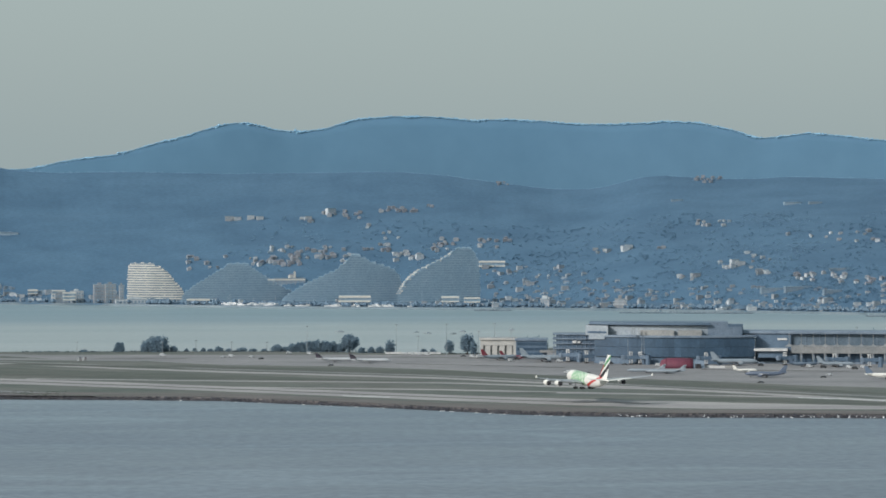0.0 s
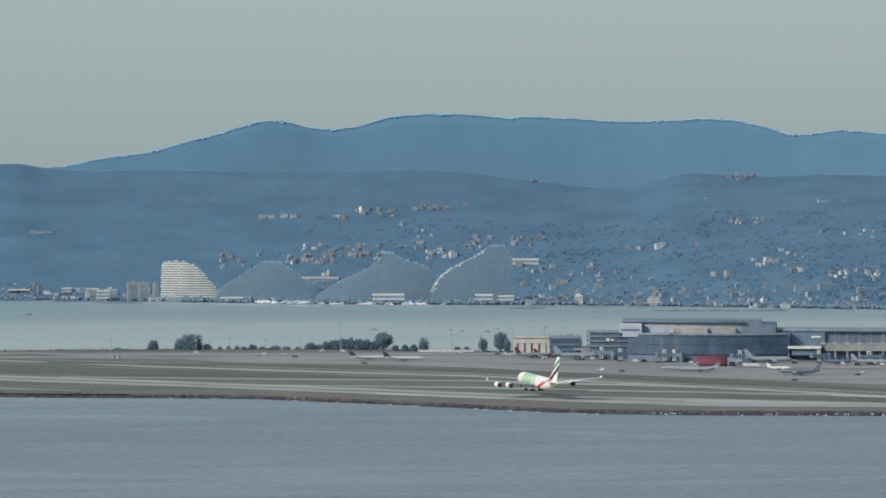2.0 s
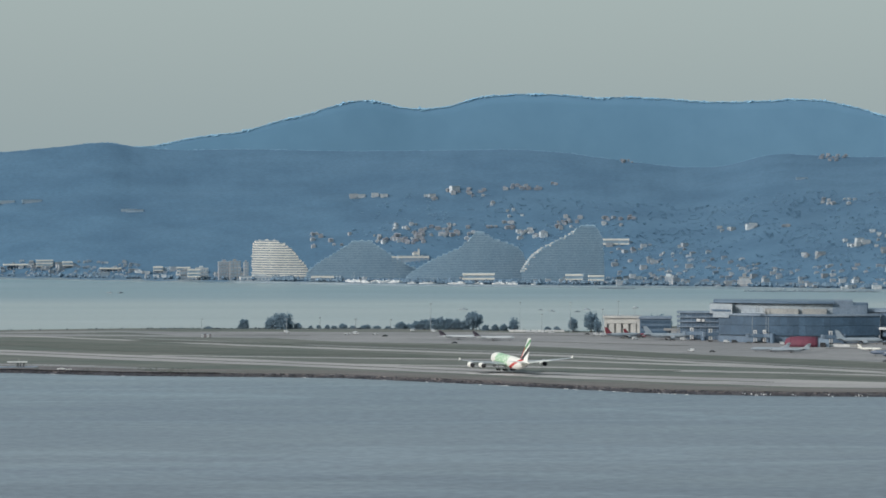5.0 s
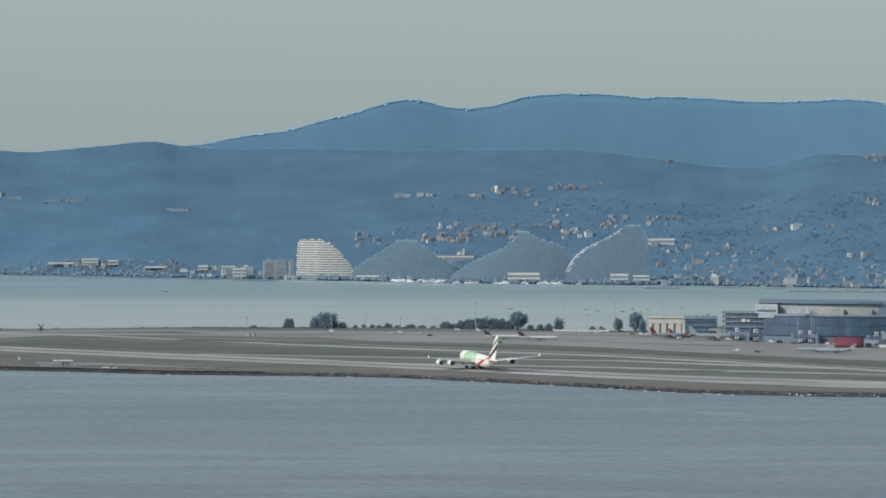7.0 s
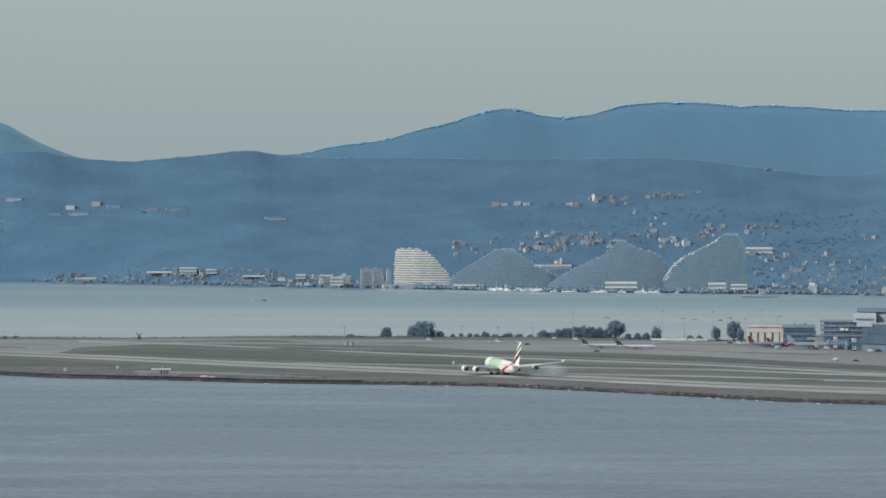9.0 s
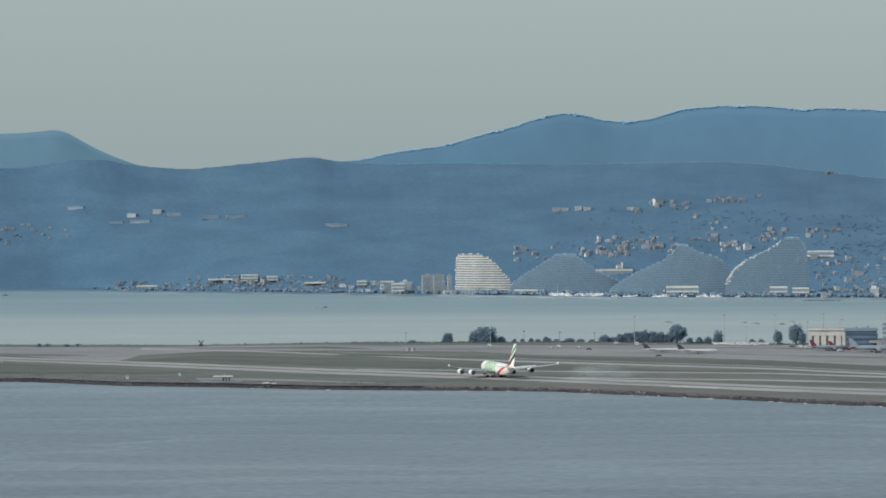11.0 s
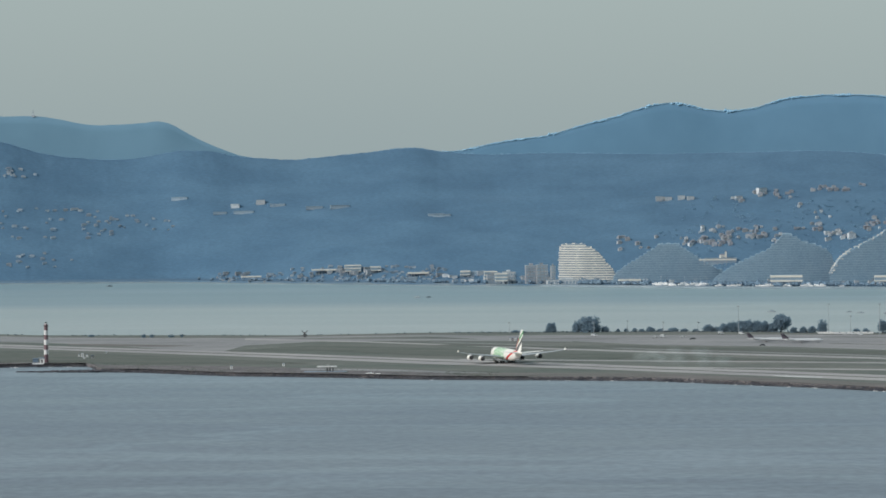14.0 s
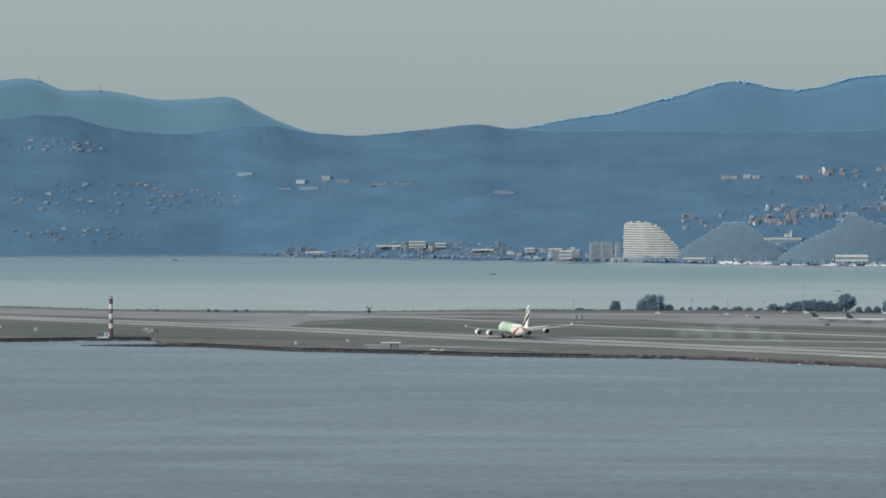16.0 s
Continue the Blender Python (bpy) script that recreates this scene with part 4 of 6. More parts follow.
def put_house(kind, u, v, turn=None, size=1.0, low=1.0):
    p = on_slope(u, v)
    m = pose(p.x, p.y, p.z + 0.9, 0, 0, hrng.uniform(2, 34) if turn is None else turn)
    homes.append((p, size * (17 if kind in "bkl" else 9)))
    if kind in "vco":
        villa_count[0] += 1
        if villa_count[0] > 280:
            # the smallest, farthest villas: one joined mesh
            w, dp, h = 8.0 * size, 2.2 * size, 3.0 * size
            far_walls.append([m @ Vector((x * w, y * dp, z)) for z in (-6, h) for x, y in ((-1, -1), (1, -1), (1, 1), (-1, 1))])
            far_roofs.append([m @ Vector((x * w * 1.1, y * dp * 1.1, h)) for x, y in ((-1, -1), (1, -1), (1, 1), (-1, 1))] + [m @ Vector((x * w * 0.4, 0, h + 1.8 * size)) for x in (-1, 1)])
            return
    if kind in used_house:
        ob = copy_thing(HOUSES[kind], m)
    else:
        used_house.add(kind)
        ob = HOUSES[kind]
        ob.matrix_basis = m
    ob.scale = (size * hrng.uniform(0.85, 1.2), size, size * low * hrng.uniform(0.85, 1.15))


# clusters: bearing range, depression range, number, kinds, size
for u0, u1, v0, v1, count, kinds, size in (
        (534, 552, 380, 396, 4, "vcb", 0.8), (572, 600, 376, 384, 4, "bco", 0.8), (608, 638, 374, 390, 7, "oco", 0.7), (672, 736, 368, 376, 10, "ooc", 0.7), (750, 766, 364, 372, 2, "o", 0.7),
        (635, 656, 398, 404, 2, "v", 0.8), (670, 706, 412, 426, 4, "cv", 0.8), (440, 530, 456, 472, 22, "vccvo", 0.75), (470, 600, 438, 462, 30, "vccov", 0.75), (590, 625, 442, 470, 8, "vc", 0.75),
        (640, 690, 434, 446, 7, "co", 0.75), (698, 742, 446, 464, 10, "vvb", 0.8), (760, 812, 424, 448, 10, "cvo", 0.75), (826, 902, 424, 440, 9, "vco", 0.75), (330, 400, 455, 480, 8, "c", 0.7),
        (1052, 1076, 438, 450, 3, "b", 0.6), (1100, 1126, 436, 446, 4, "vb", 0.8), (1164, 1182, 436, 442, 2, "c", 0.8), (1200, 1232, 484, 502, 5, "cvb", 0.8), (1272, 1312, 466, 478, 5, "vb", 0.8),
        (1318, 1362, 446, 488, 9, "kbc", 0.55), (1398, 1442, 482, 500, 10, "vvo", 0.8), (1448, 1492, 484, 500, 8, "vc", 0.8), (1508, 1575, 488, 508, 10, "cov", 0.85), (1228, 1292, 390, 402, 7, "vc", 0.7),
        (1390, 1575, 408, 428, 12, "cv", 0.75), (1230, 1305, 312, 324, 14, "o", 0.6), (868, 902, 322, 328, 5, "o", 0.5), (850, 1000, 470, 546, 52, "vccok", 0.6), (1000, 1100, 485, 546, 22, "vco", 0.7),
        (1100, 1320, 505, 548, 40, "vcok", 0.58), (1320, 1580, 508, 550, 44, "vcob", 0.6), (0, 215, 516, 534, 44, "vkcvb", 0.5), (-379, 0, 514, 529, 85, "kcovovcvv", 0.42), (-250, 30, 503, 516, 34, "cvo", 0.5), (-165, -85, 502, 518, 16, "kok", 0.55),
        (700, 1000, 528, 543, 30, "bkvc", 0.55), (1000, 1560, 538, 551, 34, "vbco", 0.65), (-879, -690, 318, 340, 22, "ovc", 0.55), (-859, -560, 396, 450, 42, "vcoc", 0.6), (-620, -449, 400, 440, 18, "vvc", 0.5), (-859, -629, 474, 500, 20, "oc", 0.55),
        (330, 700, 529, 537, 12, "bl", 0.5)):
    for _ in range(int(count * 1.35)):
        put_house(hrng.choice(kinds), hrng.uniform(u0, u1), hrng.uniform(v0, v1), None, size * hrng.uniform(0.34, 0.74))
for kind, u, v, size in (("b", 406, 390, 0.6), ("b", 420, 389.5, 0.5), ("b", 444, 388, 0.6), ("b", 460, 388.5, 0.55), ("l", 870, 472, 0.95), ("l", 512, 500, 1.6), ("l", 628, 537, 1.15), ("l", 628, 532, 1.1),
                         ("l", -443, 381, 1.0), ("l", -330, 406, 1.2), ("l", -372, 407, 0.9), ("b", -345, 396, 0.6), ("b", -300, 390, 0.6), ("l", -270, 394, 1.0), ("l", -205, 399, 1.1), ("l", -160, 398, 1.2),
                         ("l", 20, 415, 1.0), ("l", 1197, 356, 0.7), ("l", 1400, 361, 1.1), ("l", 1440, 360, 0.8), ("l", 1410, 512, 1.3), ("l", 1365, 515, 1.2), ("l", 1470, 518, 1.2), ("l", 10, 414, 1.0), ("k", 172, 529, 0.7),
                         ("k", 192, 530, 0.95), ("b", 206, 530, 0.6), ("b", 104, 530, 0.75), ("b", 126, 528, 0.9), ("l", 1480, 478, 0.8), ("l", -40, 528, 1.0), ("l", 70, 519, 1.0)):
    put_house(kind, u, v, hrng.uniform(2, 16), size * 0.9, 0.5 if kind == "l" and v < 430 else 0.75)


def apartment_slab(label, u0, u1, top, wall, bays, floors):
    """A plain apartment slab on the shore with loggias in rows."""
    u = (u0 + u1) / 2
    d = shore_range(u) + 26
    a, m = (u - U0) / F, d / F
    root = new("apartment_block")
    tagged(root, label, "apartment building", "slabs by the marina")
    root.matrix_world = pose(d * math.sin(a), d * math.cos(a), 1.2, 0, 0, 6 - math.degrees(a))
    w, h = (u1 - u0) * m / 2, EYE_Z - (top - V0) * m - 1.2
    part("wall", box(-w, w, 0, 11, -1.5, h, 0.1), wall, root)
    part("roof", box(-w - 0.3, w + 0.3, -0.3, 11.3, h, h + 0.6, 0.05), M["flat_roof"], root)
    part("lift_house", box(-w * 0.4, w * 0.2, 3, 7, h + 0.6, h + 2.6, 0.05), wall, root)
    for i in range(bays):
        for j in range(floors):
            x, z = -w + 2 * w * (i + 0.5) / bays, 1.0 + (h - 1.2) * j / floors
            lo = part("loggia", box(x - w / bays * 0.72, x + w / bays * 0.72, -0.08, 0.05, z + 0.5, z + (h - 1.2) / floors * 0.82), M["pane_blue"], root)
            part("parapet", box(x - w / bays * 0.8, x + w / bays * 0.8, -0.6, -0.1, z - 0.1, z + 0.6), wall, lo)


for label, u0, u1, top, wall, bays, floors in (
        ("grey shaded apartment slab beside the white tower", 168, 190, 504, "wall_ochre", 5, 6), ("pale apartment slab beside the white tower", 188, 207, 503, "wall_cream", 3, 6),
        ("slim pale apartment slab beside the white tower", 213, 221, 505, "wall_cream", 2, 6), ("low white apartment block near the harbour", 128, 150, 515, "wall_white", 5, 3),
        ("low cream apartment block near the harbour", 100, 124, 519, "wall_cream", 5, 2), ("low white pavilion at the tower's foot", 206, 282, 530, "wall_white", 12, 1)):
    apartment_slab(label, u0, u1, top, M[wall], bays, floors)


def gallery(label, u0, u1, tiers, d, foot, columns, deep=8.5):
    """A low building of pale decks over a core coloured as shaded floors; tiers of (upper v, lower v)."""
    u = (u0 + u1) / 2
    a, m = (u - U0) / F, d / F
    root = new("gallery_building")
    tagged(root, label, "building")
    z0 = EYE_Z - (foot - V0) * m
    root.matrix_world = pose(d * math.sin(a), d * math.cos(a), z0, 0, 0, 5 - math.degrees(a))
    w = (u1 - u0) * m / 2
    z = lambda v: (foot - v) * m
    # core colour stands in for the shade between the decks
    part("core", box(-w * 0.96, w * 0.96, 0.6, deep - 0.5, z(tiers[-1][1]) - 0.2, z(tiers[0][0]) - 0.3), M["terrace_shaded_recess"], root)
    for top, low in tiers:
        part("deck", box(-w, w, 0, deep, z(low), z(top), 0.05), M["terrace_white"], root)
    for k in range(columns):
        x = -w * 0.95 + 1.9 * w * k / (columns - 1)
        part("column", box(x - 0.2, x + 0.2, 0.15, 0.55, -1.5, z(tiers[0][0]) - 0.1), M["wall_cream"], root)


gallery("white raised walkway between the stepped apartments", 474, 540, ((494, 496.5),), 4262, 503, 9, 2.5)
gallery("white two-storey shopping gallery by the marina", 600, 656, ((524, 527.5), (532, 535)), shore_range(628) + 22, 540, 12)
gallery("white two-storey restaurant row by the marina", 782, 812, ((525, 528), (533, 535)), shore_range(796) + 26, 540, 7)
gallery("white restaurant row by the marina", 822, 850, ((527, 529.5), (534, 536)), shore_range(836) + 22, 541, 6)
gallery("long white school among trees on the slope", 848, 894, ((462, 465), (470, 472.5)), math.hypot(on_slope(870, 474).x, on_slope(870, 474).y), 476, 10)
for label, u0, u1, tiers, foot, columns in (
        ("low white hall with a pale roof on the beach", -335, -300, ((518, 520.5),), 526, 7), ("cream hotel with a stepped roof in the old town", -152, -123, ((500, 502), (505, 507), (510, 511.5)), 516, 8),
        ("pale tiled row of shops in the old town", -210, -158, ((507, 509.5),), 516, 10), ("long white hall in the old town", -40, -3, ((514, 516.5),), 522, 8),
        ("white block with a front toned for shade near the harbour", 53, 70, ((512, 514.5), (518, 519.5)), 525, 5), ("stepped white apartments at the harbour's mouth", 95, 118, ((513, 515), (519, 521), (525, 527)), 533, 6),
        ("white apartments with open galleries at the harbour's mouth", 114, 136, ((517, 519), (523, 525), (529, 531)), 536, 6), ("pale apartment row behind the beach", -106, -88, ((503, 505), (509, 510.5)), 516, 5)):
    spot = on_slope((u0 + u1) / 2, foot)
    gallery(label, u0, u1, tiers, math.hypot(spot.x, spot.y), foot, columns)
gallery("low white clubhouse on the quay", 332, 372, ((529, 532),), shore_range(350) + 18, 537, 8)


def turreted_villa():
    """The tall white house with a turret above the walkway."""
    p = on_slope(517, 493)
    root = new("turreted_villa")
    tagged(root, "tall white villa with a slim turret among trees", "house")
    root.matrix_world = pose(p.x, p.y, p.z, 0, 0, 14)
    part("wall", box(-4, 3, -3, 4, -3, 4.2, 0.08), M["terrace_white"], root)
    part("roof", loft([[Vector((x, y, 4.2)) for x, y in ((-4.4, -3.4), (3.4, -3.4), (3.4, 4.4), (-4.4, 4.4))], [Vector((x, y, 5.8)) for x, y in ((-2, 0.2), (1, 0.2), (1, 0.8), (-2, 0.8))]]), M["tiles"], root)
    part("turret", box(1.6, 3.6, -3.6, -1.4, -3, 8.2, 0.08), M["terrace_white"], root)
    part("turret_roof", loft([[Vector((x, y, 8.2)) for x, y in ((1.4, -3.8), (3.8, -3.8), (3.8, -1.2), (1.4, -1.2))], [Vector((x, y, 9.8)) for x, y in ((2.5, -2.6), (2.7, -2.6), (2.7, -2.4), (2.5, -2.4))]]), M["tiles"], root)
    for x in (-2.9, -0.9):
        part("window", box(x, x + 0.9, -3.06, -2.95, 0.8, 2.6), M["pane_blue"], root)


turreted_villa()


def far_villas():
    vs, fs, ids = [], [], []
    for c in far_walls:
        k = len(vs)
        vs += c
        fs += [(k, k + 1, k + 5, k + 4), (k + 1, k + 2, k + 6, k + 5), (k + 2, k + 3, k + 7, k + 6), (k + 3, k, k + 4, k + 7)]
        ids += [0] * 4
    for c in far_roofs:
        k = len(vs)
        vs += c
        fs += [(k, k + 1, k + 5, k + 4), (k + 2, k + 3, k + 4, k + 5), (k + 1, k + 2, k + 5), (k + 3, k, k + 4)]
        ids += [1] * 4
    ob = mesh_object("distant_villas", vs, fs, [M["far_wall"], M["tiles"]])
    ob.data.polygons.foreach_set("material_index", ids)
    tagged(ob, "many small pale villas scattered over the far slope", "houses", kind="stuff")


far_villas()


def harbour_tower():
    """The square cream lookout at the harbour's mouth."""
    p = on_slope(964, 543)
    root = new("harbour_tower")
    tagged(root, "square cream lookout tower with a mast on the shore", "tower")
    root.matrix_world = pose(p.x, p.y, p.z, 0, 0, -6)
    part("wall", box(-5, 5, -5, 5, -2, 8.5, 0.1), M["wall_cream"], root)
    part("cornice", box(-5.5, 5.5, -5.5, 5.5, 8.5, 9.3, 0.1), M["wall_white"], root)
    part("lantern_room", box(-2.6, 2.6, -2.6, 2.6, 9.3, 12.5, 0.1), M["wall_white"], root)
    part("mast", tube((0, 0, 12.5), (0, 0, 24), 0.28, 0.12), M["wall_cream"], root)
    part("crosstree", box(-2.2, 2.2, -0.12, 0.12, 18.4, 18.7), M["wall_cream"], root)
    for z in (1.2, 4.6):
        for x in (-2.6, 0.6):
            part("window", box(x, x + 1.6, -5.08, -4.9, z, z + 1.9, 0.03), M["pane_blue"], root)
    # the white port office with stepped decks
    p = on_slope(1100, 545)
    root = new("port_office")
    tagged(root, "white stepped port office with a signal mast", "building")
    root.matrix_world = pose(p.x, p.y, p.z, 0, 0, -8)
    for i, (w, h) in enumerate(((11, 3.6), (9.5, 3.4), (8, 3.4), (4, 3.2))):
        z = i * 3.6
        part("deck", box(-w - 0.7, w + 0.7 - 4, -6.7 + i, 5, z + 3.0, z + 3.6, 0.05), M["wall_white"], root)
        part("storey", box(-w, w - 4, -6 + i, 5, z - 0.1, z + 3.0, 0.05), M["wall_cream"], root)
    part("mast", tube((-1, 0, 14), (-1, 0, 21), 0.25, 0.1), M["wall_cream"], root)


harbour_tower()


M["panel_boat"] = surface("grey_boat_hull", (0.22, 0.26, 0.29), (0.30, 0.33, 0.35), 0.3, 2.0, 0.5)


def moored_boat(u, v, d, size, label, mast=True, hull_mat=None):
    hull_mat = hull_mat or M["boat_white"]
    root = new("boat")
    a = (u - U0) / F
    tagged(root, label, "boat", "boats on the bay")
    root.matrix_world = pose(d * math.sin(a), d * math.cos(a), 2.5 + 0.3 * size if v == 0 else 0.0, 0, 0, hrng.uniform(40, 140))
    hull = [[Vector((x * w * size, y * size, z * size)) for x, z in ((-1, 1.0), (-0.7, -0.3), (0.7, -0.3), (1, 1.0))] for y, w in ((-4.5, 1.1), (-2, 1.4), (1.5, 1.3), (4, 0.6), (5, 0.08))]
    part("hull", loft(hull), hull_mat, root)
    part("cabin", box(-0.8 * size, 0.8 * size, -2 * size, 1.2 * size, 0.9 * size, 2.1 * size, 0.1), hull_mat, root)
    part("window", box(-0.84 * size, 0.84 * size, -1.5 * size, 1.0 * size, 1.35 * size, 1.75 * size), M["pane_blue"], root)
    if mast:
        part("mast", tube((0, 0.3 * size, 2 * size), (0, 0.3 * size, 9.5 * size), 0.09 * size, 0.05 * size), M["boat_white"], root)
    return root


def flotilla():
    for i in range(58):
        u = hrng.uniform(392, 490) if i < 40 else hrng.uniform(490, 760)
        moored_boat(u, 0, shore_range(u) + (hrng.uniform(12, 44) if i < 40 else hrng.uniform(7, 12)), hrng.uniform(0.7, 1.25), "white yacht laid up along the marina quay", i % 3 == 0)
    for u, v, s in ((601, 588.5, 1.0), (757, 591, 0.8), (802, 592, 0.7), (818, 588, 0.9), (905, 584.5, 0.8), (-24, 559, 0.8), (-5, 559, 0.8), (-568, 534, 1.0), (737, 589, 0.6)):
        moored_boat(u, v, F * EYE_Z / (v - V0), s, "small grey boat at anchor on the bay", False, M["panel_boat"])
    # quay along the shore
    us = list(range(200, 900, 20))
    vs = []
    for u in us:
        a, d = (u - U0) / F, shore_range(u)
        w = Vector((math.sin(a), math.cos(a), 0))
        vs += [w * (d - 1.5) + Vector((0, 0, -1)), w * (d - 1.5) + Vector((0, 0, 1.6)), w * (d + 10) + Vector((0, 0, 1.6))]
    fs = [(3 * i + k, 3 * i + 3 + k, 3 * i + 4 + k, 3 * i + 1 + k) for i in range(len(us) - 1) for k in (0, 1)]
    tagged(mesh_object("pavement_quay", vs, fs, M["flat_roof"]), "grey stone quay along the marina", "quay", kind="structure")


flotilla()


def crest_line(name, material, label, fn, low, size, step, rng):
    """Uneven crowns standing along a skyline."""
    rows, u = [], -1150.0
    while u < 1850:
        u += rng.uniform(0.4, 1.6) * step
        if low(u):
            continue
        grove = 0.75 + 0.7 * noise.noise(Vector((u * 0.035, size, 5.0)))
        p = fn(u, 1.0)
        r = size * rng.uniform(0.5, 1.0) * grove
        rows.append((p + Vector((0, -0.5, r * rng.uniform(-0.9, 0.1))), r, rng.uniform(0.7, 1.0)))
    tagged(clumps(name, rows, material, rng, 0.3, small=True), label, "woods", kind="stuff")


def woodland():
    """Tree crowns over the coast slope and the ridges, and pines along their skylines."""
    rng = random.Random(21)
    ridge = back_slope(RIDGE, D_RIDGE, 350, 0.02)
    # garden trees between the houses and groves over the inhabited slope
    rows = []
    for p, w in homes:
        for _ in range(2):
            c = p + Vector((rng.uniform(-1, 1) * w * 0.9, -rng.uniform(0.3, 0.7) * w, rng.uniform(0.0, 0.5)))
            rows += [(c + Vector((rng.gauss(0, 1.1), rng.gauss(0, 1.1), rng.gauss(0, 0.6))), rng.uniform(0.4, 0.9)) for _ in range(4)]
    for _ in range(12000):
        u, q = rng.uniform(400, 1850), rng.random() ** 1.4 * 0.78
        if u < 740 and rng.random() < 0.6 or noise.noise(Vector((u * 0.018, q * 14, 2.2))) < rng.uniform(-0.5, 0.25):
            continue
        p = front_point(u, q)
        if p.z > 3.2:
            w = rng.uniform(1.0, 2.4) * (1 - 0.35 * q)
            rows += [(p + Vector((rng.gauss(0, w), rng.gauss(0, w), rng.uniform(0, 1.2) * w)), w * rng.uniform(0.25, 0.5)) for _ in range(12)]
    tagged(sprays("garden_woods", rows, M["near_woods"], rng), "hazy blue-green garden trees between the slope's villas", "woods", kind="stuff")
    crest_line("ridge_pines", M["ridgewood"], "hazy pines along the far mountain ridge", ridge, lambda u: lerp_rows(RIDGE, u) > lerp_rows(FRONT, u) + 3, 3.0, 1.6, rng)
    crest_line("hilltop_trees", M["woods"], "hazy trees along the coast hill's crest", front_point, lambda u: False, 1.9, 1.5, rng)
    rows = []
    for _ in range(1500):
        u = rng.choice((rng.uniform(-420, 1600), rng.uniform(262, 302), rng.uniform(330, 700), rng.uniform(700, 1600)))
        d = shore_range(u) + rng.uniform(8, 70)
        a = (u - U0) / F
        if d > D_FRONT - 40 or 385 < u < 495 and d < shore_range(u) + 50:
            continue
        r = rng.uniform(1.4, 3.6)
        rows.append((Vector((d * math.sin(a), d * math.cos(a), 2.0 + r * 0.8)), r, rng.uniform(0.7, 1.1)))
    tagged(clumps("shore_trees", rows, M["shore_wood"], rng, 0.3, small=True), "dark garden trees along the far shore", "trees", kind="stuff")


woodland()


def beach():
    """A pale strip of shingle along the far shore."""
    # shingle colour is blued for haze as well
    M["shingle"] = surface("hazy_shingle", (0.13, 0.185, 0.22), (0.20, 0.245, 0.27), 0.02, 0.4, 0.9)
    us = list(range(-1290, 2000, 30))
    vs = []
    for u in us:
        a, d = (u - U0) / F, shore_range(u) + 2.0 * noise.noise(Vector((u * 0.02, 0, 9)))
        w = Vector((math.sin(a), math.cos(a), 0))
        wide = (9 if u < 200 else 2.5) + (6 if u < 200 else 1.5) * noise.noise(Vector((u * 0.013, 4, 0)))
        vs += [w * (d - 4) + Vector((0, 0, -0.6)), w * (d - 2.5) + Vector((0, 0, 0.35)), w * (d + wide) + Vector((0, 0, 2.75))]
    fs = [(3 * i + k, 3 * i + 3 + k, 3 * i + 4 + k, 3 * i + 1 + k) for i in range(len(us) - 1) for k in (0, 1)]
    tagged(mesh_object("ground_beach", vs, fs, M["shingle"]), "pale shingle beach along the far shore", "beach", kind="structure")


beach()


def harbour_mole(u0, u1, v):
    """A low rock mole off the far shore."""
    rng = random.Random(int(u0))
    rows = []
    for _ in range(int((u1 - u0) * 2.2)):
        p = place(rng.uniform(u0, u1), v + rng.uniform(-0.5, 0.5), 0.2)
        rows.append((p, rng.uniform(0.7, 1.5), 0.8))
    tagged(clumps("harbour_mole", rows, M["mole"], rng, 0.3), "low dark rock mole off the far shore", "mole", kind="stuff")


# mole rock colour is paled and blued for haze
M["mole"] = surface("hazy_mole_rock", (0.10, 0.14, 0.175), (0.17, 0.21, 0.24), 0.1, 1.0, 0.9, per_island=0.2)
harbour_mole(1096, 1330, 554)
harbour_mole(1530, 1640, 558.5)
harbour_mole(840, 905, 550)


def summit_mast(u, top, foot):
    root = new("summit_mast")
    tagged(root, "thin hazy transmitter mast on the far mountain", "mast", "summit masts")
    p = at_range(u, foot, D_PEAK)
    root.matrix_world = pose(p.x, p.y, p.z, 0, 0, 0)
    h = (foot - top) * D_PEAK / F
    part("lattice", tube((0, 0, -2), (0, 0, h), 0.45, 0.2, 6), M["far_wall"], root)
    part("platform", tube((0, 0, h * 0.5), (0, 0, h * 0.6), 0.8, 0.8, 8), M["far_wall"], root)
    part("hut", box(-2, 2, -1.5, 1.5, -2, 1.0, 0.1), M["far_wall"], root)


summit_mast(-804, 206, 214)
summit_mast(-698, 221, 232)


# ---- airport buildings ----
M["hangar_white"] = surface("cream_hangar_cladding", (0.40, 0.40, 0.385), (0.50, 0.49, 0.46), 0.1, 1.5, 0.7)
# glass, steel and panel tones are lifted and blued to hold haze
M["curtain"] = surface("blue_glass_curtain_wall", (0.04, 0.078, 0.126), (0.058, 0.104, 0.16), 0.08, 0.7, 0.45, per_object=0.15)
M["steel_blue"] = surface("blue_grey_steel", (0.085, 0.135, 0.195), (0.12, 0.175, 0.24), 0.1, 1.0, 0.5)
M["panel_grey"] = surface("grey_roof_panel", (0.145, 0.195, 0.255), (0.20, 0.255, 0.318), 0.1, 0.9, 0.6)
M["panel_beige"] = surface("beige_screen_panel", (0.27, 0.275, 0.27), (0.33, 0.33, 0.315), 0.1, 0.9, 0.7)
# opaque: haze and the bay seen through it are given as colour
M["hazy_glazing"] = surface("haze_toned_glazing", (0.085, 0.125, 0.165), (0.125, 0.17, 0.215), 0.08, 0.7, 0.45)
M["canopy"] = surface("beige_canopy", (0.20, 0.215, 0.222), (0.26, 0.265, 0.265), 0.1, 0.9, 0.8)
